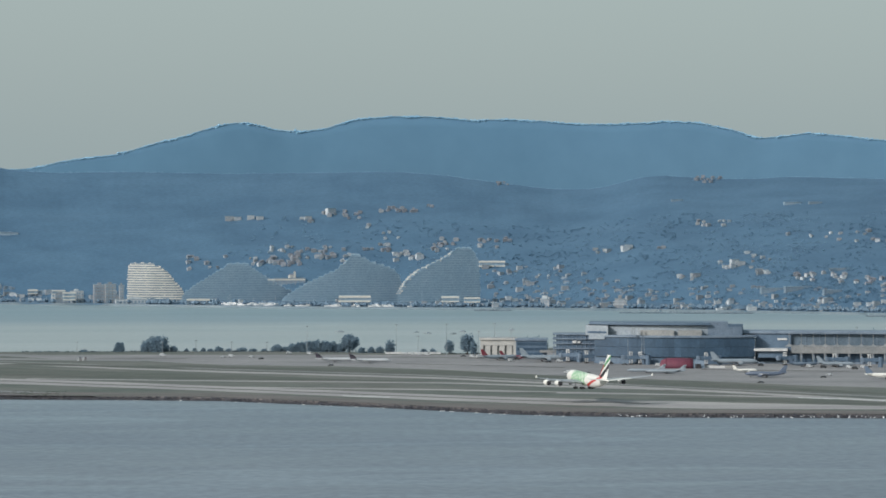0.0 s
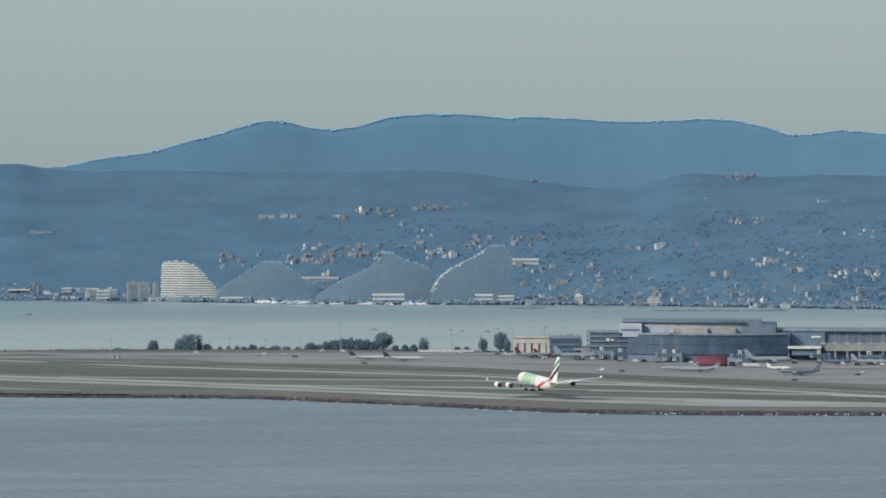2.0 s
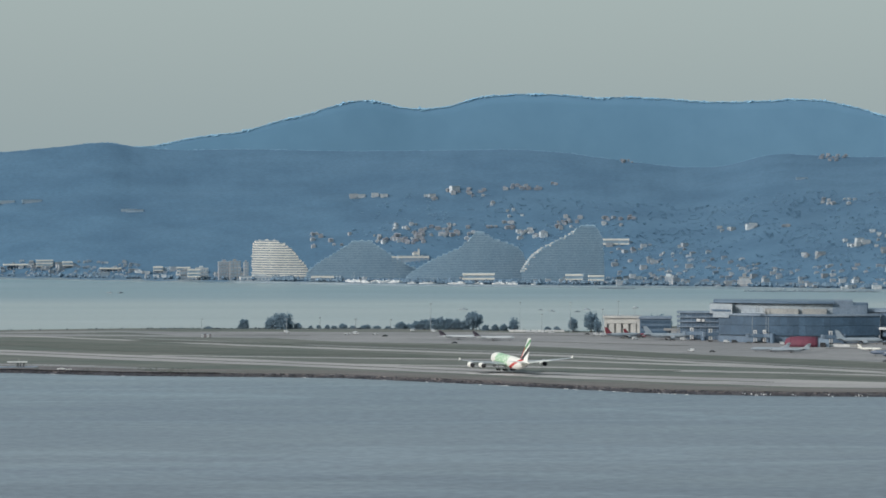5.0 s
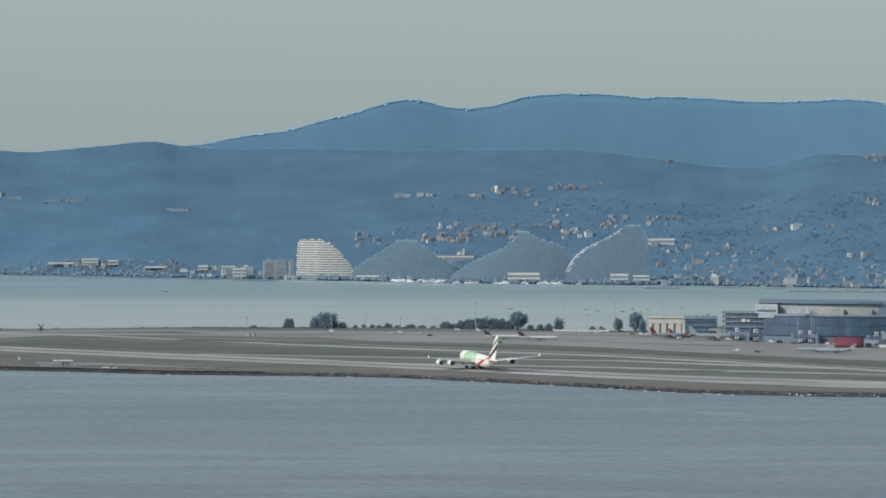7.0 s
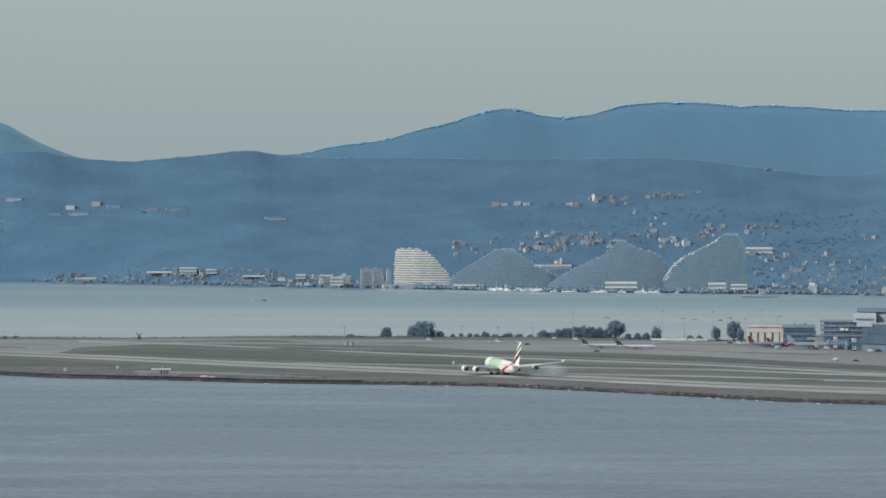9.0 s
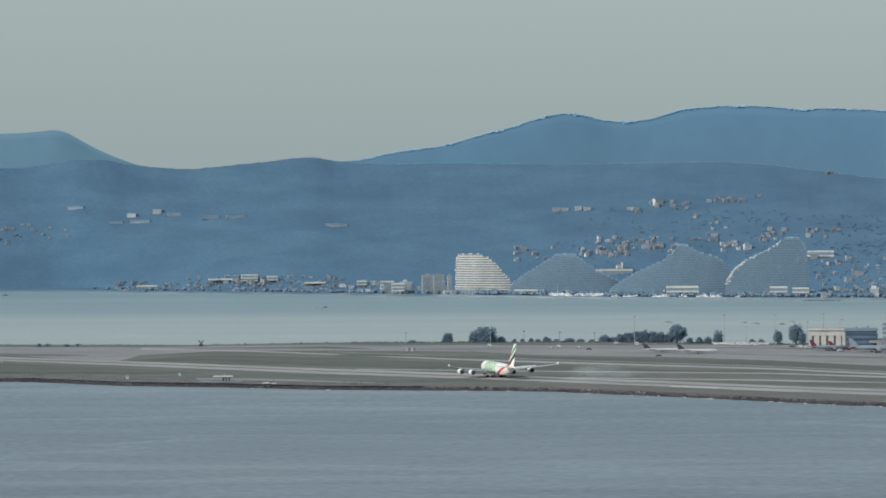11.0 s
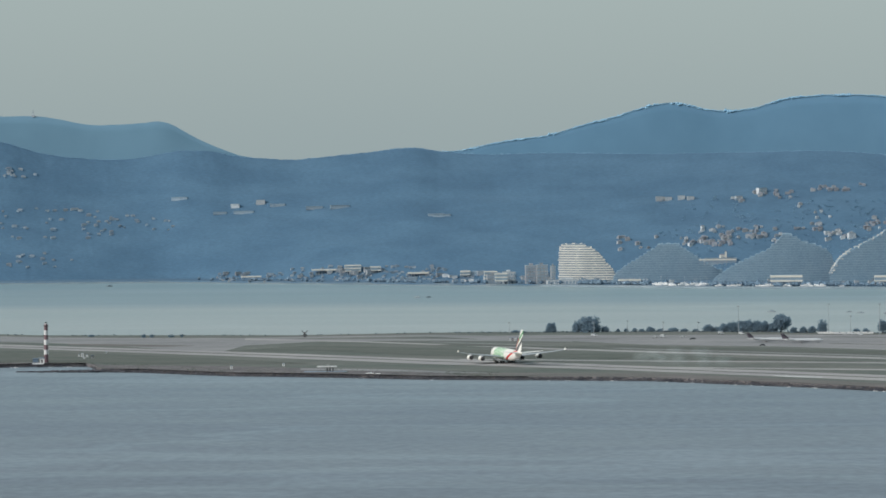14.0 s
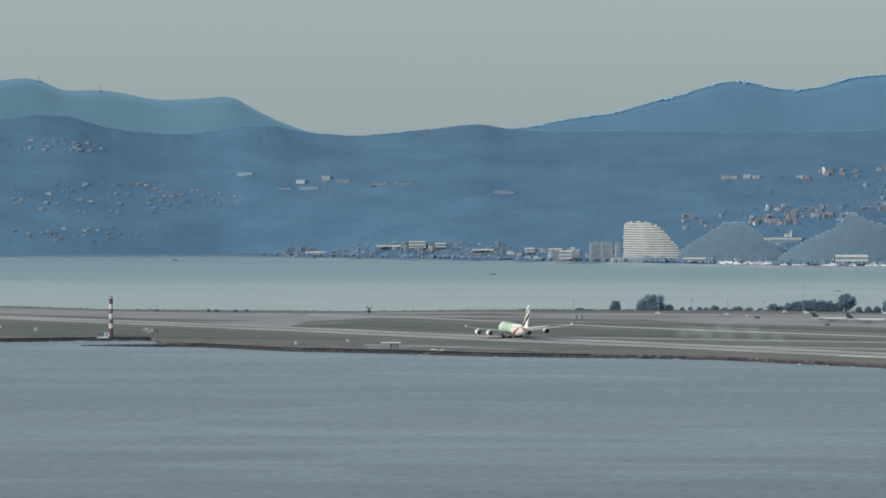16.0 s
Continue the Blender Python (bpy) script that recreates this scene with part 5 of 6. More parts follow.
M["rotunda"] = surface("pale_grey_render", (0.27, 0.315, 0.355), (0.35, 0.39, 0.42), 0.06, 0.7, 0.8)
M["red_fabric"] = surface("dark_red_fabric", (0.115, 0.03, 0.055), (0.165, 0.042, 0.068), 0.15, 1.0, 0.7)
M["red_paint"] = paint("red_aircraft_paint", (0.20, 0.04, 0.055))
M["pale_paint"] = paint("pale_grey_aircraft_paint", (0.235, 0.28, 0.32))
M["pale_white"] = paint("off_white_aircraft_paint", (0.48, 0.50, 0.52))
M["plum_paint"] = paint("dark_plum_aircraft_paint", (0.075, 0.065, 0.085))
M["navy_paint"] = paint("navy_aircraft_paint", (0.13, 0.18, 0.25))
M["slate_paint"] = paint("slate_blue_aircraft_paint", (0.15, 0.195, 0.25))
M["deep_slate"] = paint("dark_slate_blue_aircraft_paint", (0.085, 0.115, 0.165))
M["bark"] = surface("bark", (0.06, 0.05, 0.045), (0.11, 0.095, 0.08), 0.6, 4, 0.95, 0.4)
# leaf tones lifted and blued for haze and self-shade
M["leaves"] = foliage("hazy_leaves", (0.205, 0.295, 0.365), (0.26, 0.35, 0.42), 0.2, 1.5, 0.5, 0.15)
M["hedge"] = foliage("hazy_hedge_leaves", (0.13, 0.175, 0.21), (0.18, 0.22, 0.25), 0.1, 1.5, 0.5, 0.25)
M["mast"] = surface("galvanised_mast", (0.22, 0.25, 0.27), (0.30, 0.33, 0.35), 0.4, 3, 0.5)
M["light_red"] = surface("dull_red_paint", (0.115, 0.068, 0.082), (0.16, 0.092, 0.105), 0.3, 2, 0.6)
M["light_white"] = surface("weathered_white_paint", (0.5, 0.51, 0.51), (0.64, 0.64, 0.63), 0.3, 2, 0.6)
M["vehicle_white"] = paint("white_van_paint", (0.48, 0.50, 0.51))
M["vehicle_dark"] = paint("dark_car_paint", (0.05, 0.055, 0.06))
M["orange"] = surface("faded_orange_paint", (0.095, 0.055, 0.06), (0.13, 0.075, 0.075), 0.5, 2, 0.7)
M["smoke"] = bpy.data.materials.new("tyre_smoke")


class Spot:
    """A building site: its origin on the apron, measured in survey units from there."""

    def __init__(self, name, label, category, u, v, turn=0.0, group=""):
        p = place(u, v, PZ + (0.06 if u > 200 else 0.0))
        self.u, self.v, self.m = u, v, math.hypot(p.x, p.y) / F
        self.root = new(name)
        tagged(self.root, label, category, group)
        self.root.matrix_world = pose(p.x, p.y, p.z, 0, 0, turn - math.degrees((u - U0) / F))

    def x(self, u):
        return (u - self.u) * self.m

    def z(self, v):
        return (self.v - v) * self.m

    def box(self, name, u0, u1, v0, v1, y0, y1, mat, label="", bevel=0.08, parent=None):
        return part(name, box(self.x(u0), self.x(u1), y0, y1, max(self.z(v1), -0.2), self.z(v0), bevel), mat, parent or self.root, label)


def white_hangar():
    s = Spot("hangar", "cream hangar with open bays and a flat roof", "hangar", 880, 633)
    s.box("wall", 850, 855, 603, 633, 0, 22, M["hangar_white"])
    for a, b in ((858.5, 868), (871, 880), (884, 893), (897, 906)):
        s.box("pier", a, b, 606, 633, 0.4, 1.2, M["hangar_white"])
    s.box("wall", 908, 913, 603, 633, 0, 22, M["hangar_white"])
    s.box("lintel", 850, 913, 602, 612, 0.1, 1.4, M["hangar_white"])
    s.box("back_wall", 855, 908, 603, 633, 1.8, 3, M["panel_beige"])
    s.box("roof", 848, 915, 598.5, 602.5, -1, 23, M["hangar_white"], "pale flat roof with a notched edge")
    for i in range(14):
        s.box("roof_vent", 850 + i * 4.6, 852 + i * 4.6, 597, 598.6, 0, 2, M["panel_grey"])
    t = Spot("office_block", "blue-grey glazed office block beside the hangar", "building", 940, 634)
    t.box("wall", 913, 968, 604, 634, 4, 24, M["steel_blue"])
    t.box("roof", 911, 970, 600, 604, 3, 25, M["panel_grey"])
    for i, v in enumerate((607, 616, 625)):
        t.box("window_band", 915, 966, v, v + 5, 3.8, 4.2, M["curtain"], "dark glazing band")
    t.box("walkway", 955, 1010, 620, 624, -4, 2, M["canopy"], "pale raised walkway")
    for u in (962, 978, 994, 1008):
        t.box("column", u, u + 1.2, 624, 634, -2, -1, M["panel_grey"])


white_hangar()


def terminal():
    s = Spot("terminal_building", "airport terminal with a curved dark blue glass front", "terminal", 1192, 643)
    bulge = lambda u: -16 * (1 - ((u - 1192) / 150) ** 2)

    def curve(name, u0, u1, v0, v1, out, deep, mat, label="", n=14):
        us = [u0 + (u1 - u0) * i / n for i in range(n + 1)]
        o = [(s.x(u), bulge(u) - out) for u in us] + [(s.x(u), deep) for u in reversed(us)]
        ring = lambda z: [Vector((x, y, z)) for x, y in o]
        return part(name, loft([ring(s.z(v1)), ring(s.z(v0))]), mat, s.root, label)
    curve("podium", 1052, 1333, 630, 643.5, -1.5, 30, M["steel_blue"])
    # glazed front: single tall panes with narrow joints
    n = 26
    for i in range(n):
        a, b = 1052 + (1335 - 1052) * i / n, 1052 + (1335 - 1052) * (i + 1) / n
        for v0, v1 in ((596.5, 612.5), (613, 630)):
            o = [(s.x(a) + 0.05, bulge(a)), (s.x(b) - 0.05, bulge(b)), (s.x(b) - 0.05, bulge(b) + 1), (s.x(a) + 0.05, bulge(a) + 1)]
            part("pane", loft([[Vector((x, y, s.z(v1))) for x, y in o], [Vector((x, y, s.z(v0))) for x, y in o]]), M["curtain"], s.root)
    curve("core", 1054, 1333, 596, 631, -1.2, 30, M["steel_blue"])
    curve("cornice", 1048, 1338, 592.5, 596, 1.0, 30, M["panel_grey"], "pale roof edge")
    curve("upper_storey", 1040, 1252, 576, 592.5, -8, 32, M["rotunda"])
    curve("upper_storey", 1252, 1312, 578, 592.5, -8, 32, M["panel_grey"])
    curve("roof", 1042, 1255, 570.5, 574.5, -5, 34, M["steel_blue"], "dark overhanging roof")
    curve("rotunda_wall", 1036, 1076, 576, 593, 1, 20, M["rotunda"], "pale rounded stair tower", 8)
    curve("rotunda_foot", 1042, 1070, 593, 600, 1.2, 18, M["rotunda"], "pale rounded bay", 8)
    curve("rotunda_window", 1040, 1073, 586, 589.5, 1.3, 20, M["curtain"], "dark window band", 8)
    curve("screen_panel", 1133, 1192, 583.5, 593.5, -2, 4, M["panel_beige"], "beige screen panel", 5)
    curve("screen_panel", 1199, 1241, 583.5, 592.5, -2, 4, M["panel_beige"], "beige screen panel", 5)
    curve("plant_room", 1253, 1287, 569, 592, -9, 20, M["panel_grey"], "grey rooftop plant room", 3)
    curve("plant_room", 1287, 1314, 574, 592, -9, 20, M["steel_blue"], "blue-grey rooftop plant room", 3)
    for u in (1118, 1122, 1130):
        s.box("flue", u, u + 1.6, 578, 590, -18, -17, M["mast"])
    for u, a, b in ((1112, 597, 630), (1136, 594, 628), (1140, 596, 630)):
        part("light_pole", tube((s.x(u), -30, s.z(b)), (s.x(u), -30, s.z(a)), 0.2, 0.15), M["mast"], s.root)
    # west wing with open parking decks
    w = Spot("parking_wing", "grey multi-level wing beside the terminal", "building", 1015, 640)
    for v in (591, 599, 607, 616):
        w.box("deck", 978, 1056, v, v + 2.2, 0, 26, M["panel_grey"], "pale deck edge")
    w.box("core_wall", 984, 1052, 593, 640, 1.3, 24, M["steel_blue"])
    for i in range(10):
        w.box("column", 980 + i * 8, 981 + i * 8, 593, 640, 0.6, 1.2, M["panel_grey"])
    w.box("sign_box", 1013, 1020, 603, 608, -1, 0, M["light_white"])
    w.box("sign_box", 1022, 1027, 604, 608, -1, 0, M["light_white"])


terminal()


def pier():
    s = Spot("terminal_pier", "long terminal pier with slender masts and a beige canopy", "terminal", 1480, 643)
    s.box("roof", 1310, 1700, 586, 590.5, 8, 40, M["panel_grey"], "flat grey roof")
    s.box("upper_glazing", 1335, 1700, 593, 611, 12, 36, M["hazy_glazing"])
    s.box("wall", 1335, 1398, 592, 640, 9, 36, M["steel_blue"])
    for i in range(12):
        s.box("window_frame", 1398 + i * 25, 1399.4 + i * 25, 592, 611, 11.6, 12, M["panel_grey"])
    s.box("floor_edge", 1335, 1700, 590.5, 593, 10, 38, M["steel_blue"])
    s.box("canopy", 1399, 1700, 612, 624, -2, 12, M["canopy"], "beige canopy with peaks")
    for i in range(13):
        u = 1395 + i * 21
        part("canopy_peak", loft([[Vector((s.x(u + a), -2.2 + b, s.z(612.3))) for a, b in ((-7, 0), (7, 0), (7, 6), (-7, 6))], [Vector((s.x(u + a), 0.5 + b, s.z(607.5))) for a, b in ((-0.6, 0), (0.6, 0), (0.6, 1), (-0.6, 1))]]), M["canopy"], s.root)
        part("mast", tube((s.x(u), 0.5, s.z(612)), (s.x(u), 0.5, s.z(589)), 0.26, 0.18), M["canopy"], s.root)
        # solid dark fill stands in for the shade inside each bay
        s.box("bay", u + 2, u + 19, 625, 640, 4, 12, M["curtain"], "ground-floor bay filled dark for its shade")
        s.box("column", u, u + 1.4, 624, 643, 0, 1, M["panel_grey"])
    s.box("plinth", 1335, 1700, 640, 643.5, 3, 14, M["panel_grey"])
    s.box("walkway_roof", 1333, 1392, 616, 620, -6, 9, M["light_white"], "white walkway roof")
    s.box("walkway_wall", 1340, 1390, 620, 632, -3, 8, M["steel_blue"])
    s.box("sign_panel", 1374, 1391, 598.5, 602, 8.4, 9, M["light_white"], "white sign panel")


pier()


def jet_bridge(u, v, reach, turn=0.0):
    s = Spot("jet_bridge", "grey boarding bridge on steel legs before the terminal", "boarding bridge", u, v, turn, "boarding bridges")
    part("tunnel", box(-reach / 2, reach / 2, -1.4, 1.4, 4.2, 7.0, 0.15), M["steel_blue"], s.root)
    part("cab", box(-reach / 2 - 2.4, -reach / 2, -1.9, 1.9, 3.9, 7.3, 0.2), M["panel_grey"], s.root)
    part("rotunda", tube((reach / 2, 0, 0), (reach / 2, 0, 7.6), 1.9, n=12), M["steel_blue"], s.root)
    for x in (-reach / 4, -reach / 4 + 1.8):
        part("leg", box(x, x + 0.5, -1.1, -0.6, 0, 9.5, 0.05), M["light_white"], s.root)
        part("leg", box(x, x + 0.5, 0.6, 1.1, 0, 9.5, 0.05), M["light_white"], s.root)
    part("crosshead", box(-reach / 4 - 0.2, -reach / 4 + 2.5, -1.2, 1.2, 9.3, 9.9, 0.05), M["light_white"], s.root)
    part("wheel_truck", box(-reach / 4 - 0.4, -reach / 4 + 2.7, -1.3, 1.3, 0, 0.9, 0.1), M["tyre"], s.root)
    return s.root


for u, v, r, turn in ((1042, 643, 13, 20), (1122, 645, 15, 10), (1136, 645, 10, -25), (1255, 646, 16, 15), (1392, 645, 14, 30), (1480, 647, 15, 10), (1010, 641, 14, -15), (1540, 648, 13, 10)):
    jet_bridge(u, v, r, turn)


def red_shelter():
    s = Spot("fabric_shelter", "dark red vaulted fabric shelter with a grey arched end", "shelter", 1205, 651)
    n = 10
    arch = lambda x, r, h: [Vector((x, -r * math.cos(math.pi * i / n), h * math.sin(math.pi * i / n))) for i in range(n + 1)]
    xs = [(1168, 3.0, 3.6), (1171, 5.5, 6.2), (1180, 7, 7.6), (1205, 7, 7.9), (1226, 7, 7.4)]
    part("cover", loft([arch(s.x(u), r, h) for u, r, h in xs]), M["red_fabric"], s.root, smooth=True)
    for u in (1178, 1192, 1206, 1220):
        part("rib", loft([arch(s.x(u), 7.1, 8.0), arch(s.x(u) + 0.3, 7.1, 8.0)]), M["red_fabric"], s.root)
    part("arched_end", loft([arch(s.x(1226), 6.2, 6.6), arch(s.x(1246), 5.0, 5.4)]), M["panel_grey"], s.root, "grey arched end")
    s.box("door", 1230, 1240, 643, 651, -6.6, -6.2, M["dark"])
    w = Spot("apron_barrier", "low pale blast wall on the apron", "wall", 1275, 651)
    w.box("panel", 1246, 1262, 646.5, 651, 0, 0.8, M["light_white"])
    w.box("panel", 1262.5, 1282, 646.8, 651, 0, 0.8, M["light_white"])
    w.box("panel", 1282.5, 1304, 647, 651, 0, 0.8, M["panel_beige"])


red_shelter()


# ---- parked aircraft ----
def parked(kind, label, u, v, turn, size, body, fin, t_tail=False):
    two = [(-0.4, 0), (0.4, 0)]
    stab = [(0.5, -13.5, 4.0, 4.6, 0.1), (6.2, -17.0, 1.6, 5.0, 0.1)]
    if t_tail:
        stab = [(0.1, -15.2, 3.6, 10.6, 0.1), (5.2, -17.6, 1.5, 10.9, 0.1)]
    ob = airliner(kind, label, 18.0, -19.0, 1.95, 2.0, 3.6,
                  [(1.5, 5.0, 7.2, 2.6, 0.12), (6.5, 1.4, 4.2, 3.1, 0.11), (17.0, -6.2, 1.6, 4.3, 0.1)], stab,
                  [(5.0, -11.2, 6.6, 0.1), (11.6, -16.8, 2.8, 0.09)],
                  [(2.9, -9.0, 4.6, 0.85, 3.4)] if t_tail else [(5.7, 5.6, 1.9, 1.05, 3.6)],
                  [(-2.9, -1.2, two, 0.55, 2.6), (2.9, -1.2, two, 0.55, 2.6), (0, 13.0, two, 0.4, 2.4)],
                  {"body": body, "body_plain": body, "wing": M["wing_paint"], "fin": fin, "cowl": body, "fin_label": ""})
    p = place(u, v, PZ + 0.065)
    ob.matrix_world = pose(p.x, p.y, p.z, 0, 0, turn - math.degrees((u - U0) / F))
    ob.scale = (size * (0.72 if t_tail else 0.9), size, size * (0.72 if t_tail else 0.92))
    return ob


parked("regional_jet", "slim white regional jet with a dark tail on the apron", 594, 641, -84, 0.86, M["pale_white"], M["plum_paint"], True)
parked("regional_jet", "slim white regional jet with a dark tail on the apron", 656, 643, -84, 0.9, M["pale_white"], M["plum_paint"], True)
parked("airliner", "airliner with a red tail parked before the hangar", 884, 638, -66, 0.85, M["pale_paint"], M["red_paint"])
parked("airliner", "airliner with a dark red body parked before the hangar", 912, 637, -70, 0.7, M["red_paint"], M["red_paint"])
parked("airliner", "pale grey airliner parked beside the hangar", 962, 640, -84, 1.0, M["pale_paint"], M["pale_paint"])
parked("regional_jet", "slim pale regional jet on the apron", 1142, 660, 84, 0.8, M["pale_paint"], M["pale_paint"], True)
parked("regional_jet", "slim pale regional jet on the apron", 1177, 661.5, 82, 0.82, M["pale_paint"], M["pale_paint"], True)
parked("airliner", "pale airliner standing at a terminal gate", 1300, 646, -84, 1.0, M["pale_paint"], M["pale_paint"])
parked("airliner", "white airliner parked on the apron", 1318, 658, -80, 0.5, M["white_paint"], M["white_paint"])
parked("airliner", "slate-blue airliner with a navy tail on the apron", 1353, 667, 80, 0.84, M["deep_slate"], M["deep_slate"])
parked("airliner", "white airliner with a navy tail on the apron", 1568, 669, -78, 0.9, M["white_paint"], M["navy_paint"])
parked("airliner", "small pale airliner at the pier", 1478, 648, -86, 0.8, M["pale_paint"], M["pale_paint"])
parked("airliner", "small pale airliner at the pier", 1420, 648, -60, 0.7, M["slate_paint"], M["navy_paint"])


# ---- trees and hedges along the far edge ----
def tree(u, v, width, top, seed, squat=False):
    """A broad tree: forked trunk, limbs and a crown of many uneven leaf clumps."""
    rng = random.Random(seed)
    p = place(u, v, PZ)
    m = math.hypot(p.x, p.y) / F
    h, r = (v - top) * m, width * m / 2
    root = new("tree")
    tagged(root, "dark broad-crowned tree at the airfield's edge", "tree", "trees along the airfield")
    root.matrix_world = pose(p.x, p.y, p.z, 0, 0, -math.degrees((u - U0) / F))
    fork = h * (0.10 if squat else 0.22)
    bm = tube((0, 0, -0.3), (0, 0, fork), 0.035 * h, 0.025 * h)
    for i in range(6):
        a = i * 1.05 + rng.uniform(-0.3, 0.3)
        tube((0, 0, fork * 0.9), (math.cos(a) * r * 0.55, math.sin(a) * r * 0.55, h * rng.uniform(0.45, 0.7)), 0.02 * h, 0.006 * h, 6, bm)
    part("trunk", bm, M["bark"], root)
    rows = []
    mid, tall = (0.24, 0.76) if squat else (0.52, 0.48)
    leaf = min(r, h * 0.6)
    while len(rows) < (3000 if r > h * 0.55 else 2000):
        w = Vector((rng.gauss(0, 1), rng.gauss(0, 1), rng.gauss(0, 1))).normalized()
        lump = 0.80 + 0.34 * noise.noise(w * 2.1 + Vector((seed, 0, 0))) + 0.22 * noise.noise(w * 5.0 + Vector((0, seed, 0)))
        w *= lump * rng.random() ** 0.4 * rng.uniform(0.9, 1.05)
        z = h * (mid + tall * 1.1 * w.z)
        if 0.1 < z < h * 1.03:
            rows.append((Vector((w.x * r * 1.12, w.y * r * 1.12, z)), rng.uniform(0.05, 0.10) * leaf))
    sprays("crown", rows, M["leaves"], rng, root)
    return root


for i, (u, v, w, top, sq) in enumerate((
        (212, 622, 22, 604, True), (279, 622, 50, 592, True), (260, 622, 24, 603, True), (308, 622, 15, 611, True), (388, 622, 17, 612, True), (345, 622, 9, 615, True), (428, 622, 20, 614, True),
        (490, 622, 22, 609, True), (518, 623, 22, 607, True), (532, 623, 24, 604, True), (546, 623, 26, 602, True), (560, 623, 26, 601, True), (574, 623, 26, 603, True), (588, 623, 26, 604, True), (602, 623, 22, 607, True), (640, 625, 14, 614, True), (672, 625, 16, 613, True), (505, 622, 16, 613, True), (750, 626, 14, 617, True), (766, 626, 14, 617, True), (372, 622, 12, 616, True), (-508, 624.5, 8, 618, True), (-494, 624.5, 8, 619, True), (-460, 624.5, 12, 619.5, True), (-441, 624.5, 6, 620, True), (-600, 622, 13, 618, True), (405, 622, 14, 616, True), (448, 622, 16, 616, True), (468, 622, 12, 617, True), (619, 624, 36, 590, False),
        (690, 625, 20, 600, True), (657, 625, 14, 613, True), (795, 627, 19, 601, False), (827, 628, 29, 590, False), (838, 629, 16, 604, False), (935, 620, 18, 595, True), (950, 620, 22, 593, True), (963, 620, 16, 597, True),
        (1543, 606, 16, 578, True), (150, 622, 18, 617, True), (330, 622, 8, 616, True), (360, 622, 10, 615, True))):
    tree(u, v, w, top, 100 + i, sq)


def hedges():
    rng = random.Random(8)
    rows = []
    for _ in range(2600):
        u = rng.uniform(-900, 860)
        keep = 0.45 + 0.55 * noise.noise(Vector((u * 0.03, 2, 0)))
        if u < 40:
            keep *= 0.12 + 0.3 * max(0.0, noise.noise(Vector((u * 0.011, 8, 0))))
        if rng.random() > keep:
            continue
        p = place(u, lerp_rows(FAR_EDGE, u) + rng.uniform(0.2, 1.2), PZ)
        r = rng.uniform(0.35, 1.1) * (1.35 if keep > 0.7 and u > 40 else 0.8)
        rows.append((p + Vector((0, 0, r * 0.5)), r, rng.uniform(0.6, 1.1)))
    tagged(clumps("hedge", rows, M["hedge"], rng, 0.35), "low dark scrub along the airfield's far edge", "scrub", kind="stuff")


hedges()


# ---- masts, lighthouse and field equipment ----
def light_mast(u, v, top):
    s = Spot("light_mast", "slender grey floodlight mast at the apron", "light mast", u, v, 0, "apron light masts")
    h = s.z(top)
    part("pole", tube((0, 0, 0), (0, 0, h), 0.28, 0.14), M["mast"], s.root)
    part("crown_ring", tube((0, 0, h - 0.3), (0, 0, h), 0.8, 0.8, 10), M["mast"], s.root)
    for a in range(4):
        part("floodlight", box(-0.3 + math.cos(a * 1.57) * 0.8, 0.3 + math.cos(a * 1.57) * 0.8, -0.3 + math.sin(a * 1.57) * 0.8, 0.3 + math.sin(a * 1.57) * 0.8, h - 0.9, h - 0.3, 0.04), M["mast"], s.root)


for u, v, top in ((543, 625, 577), (701, 626, 574), (739.5, 625, 595), (790, 630, 574), (875, 632, 572), (904, 632, 584), (138, 624, 604), (347, 626, 602), (288, 628, 604), (410, 624, 604), (472, 624, 605),
                  (847, 632, 586), (1513, 612, 577), (1053, 640, 596)):
    light_mast(u, v, top)


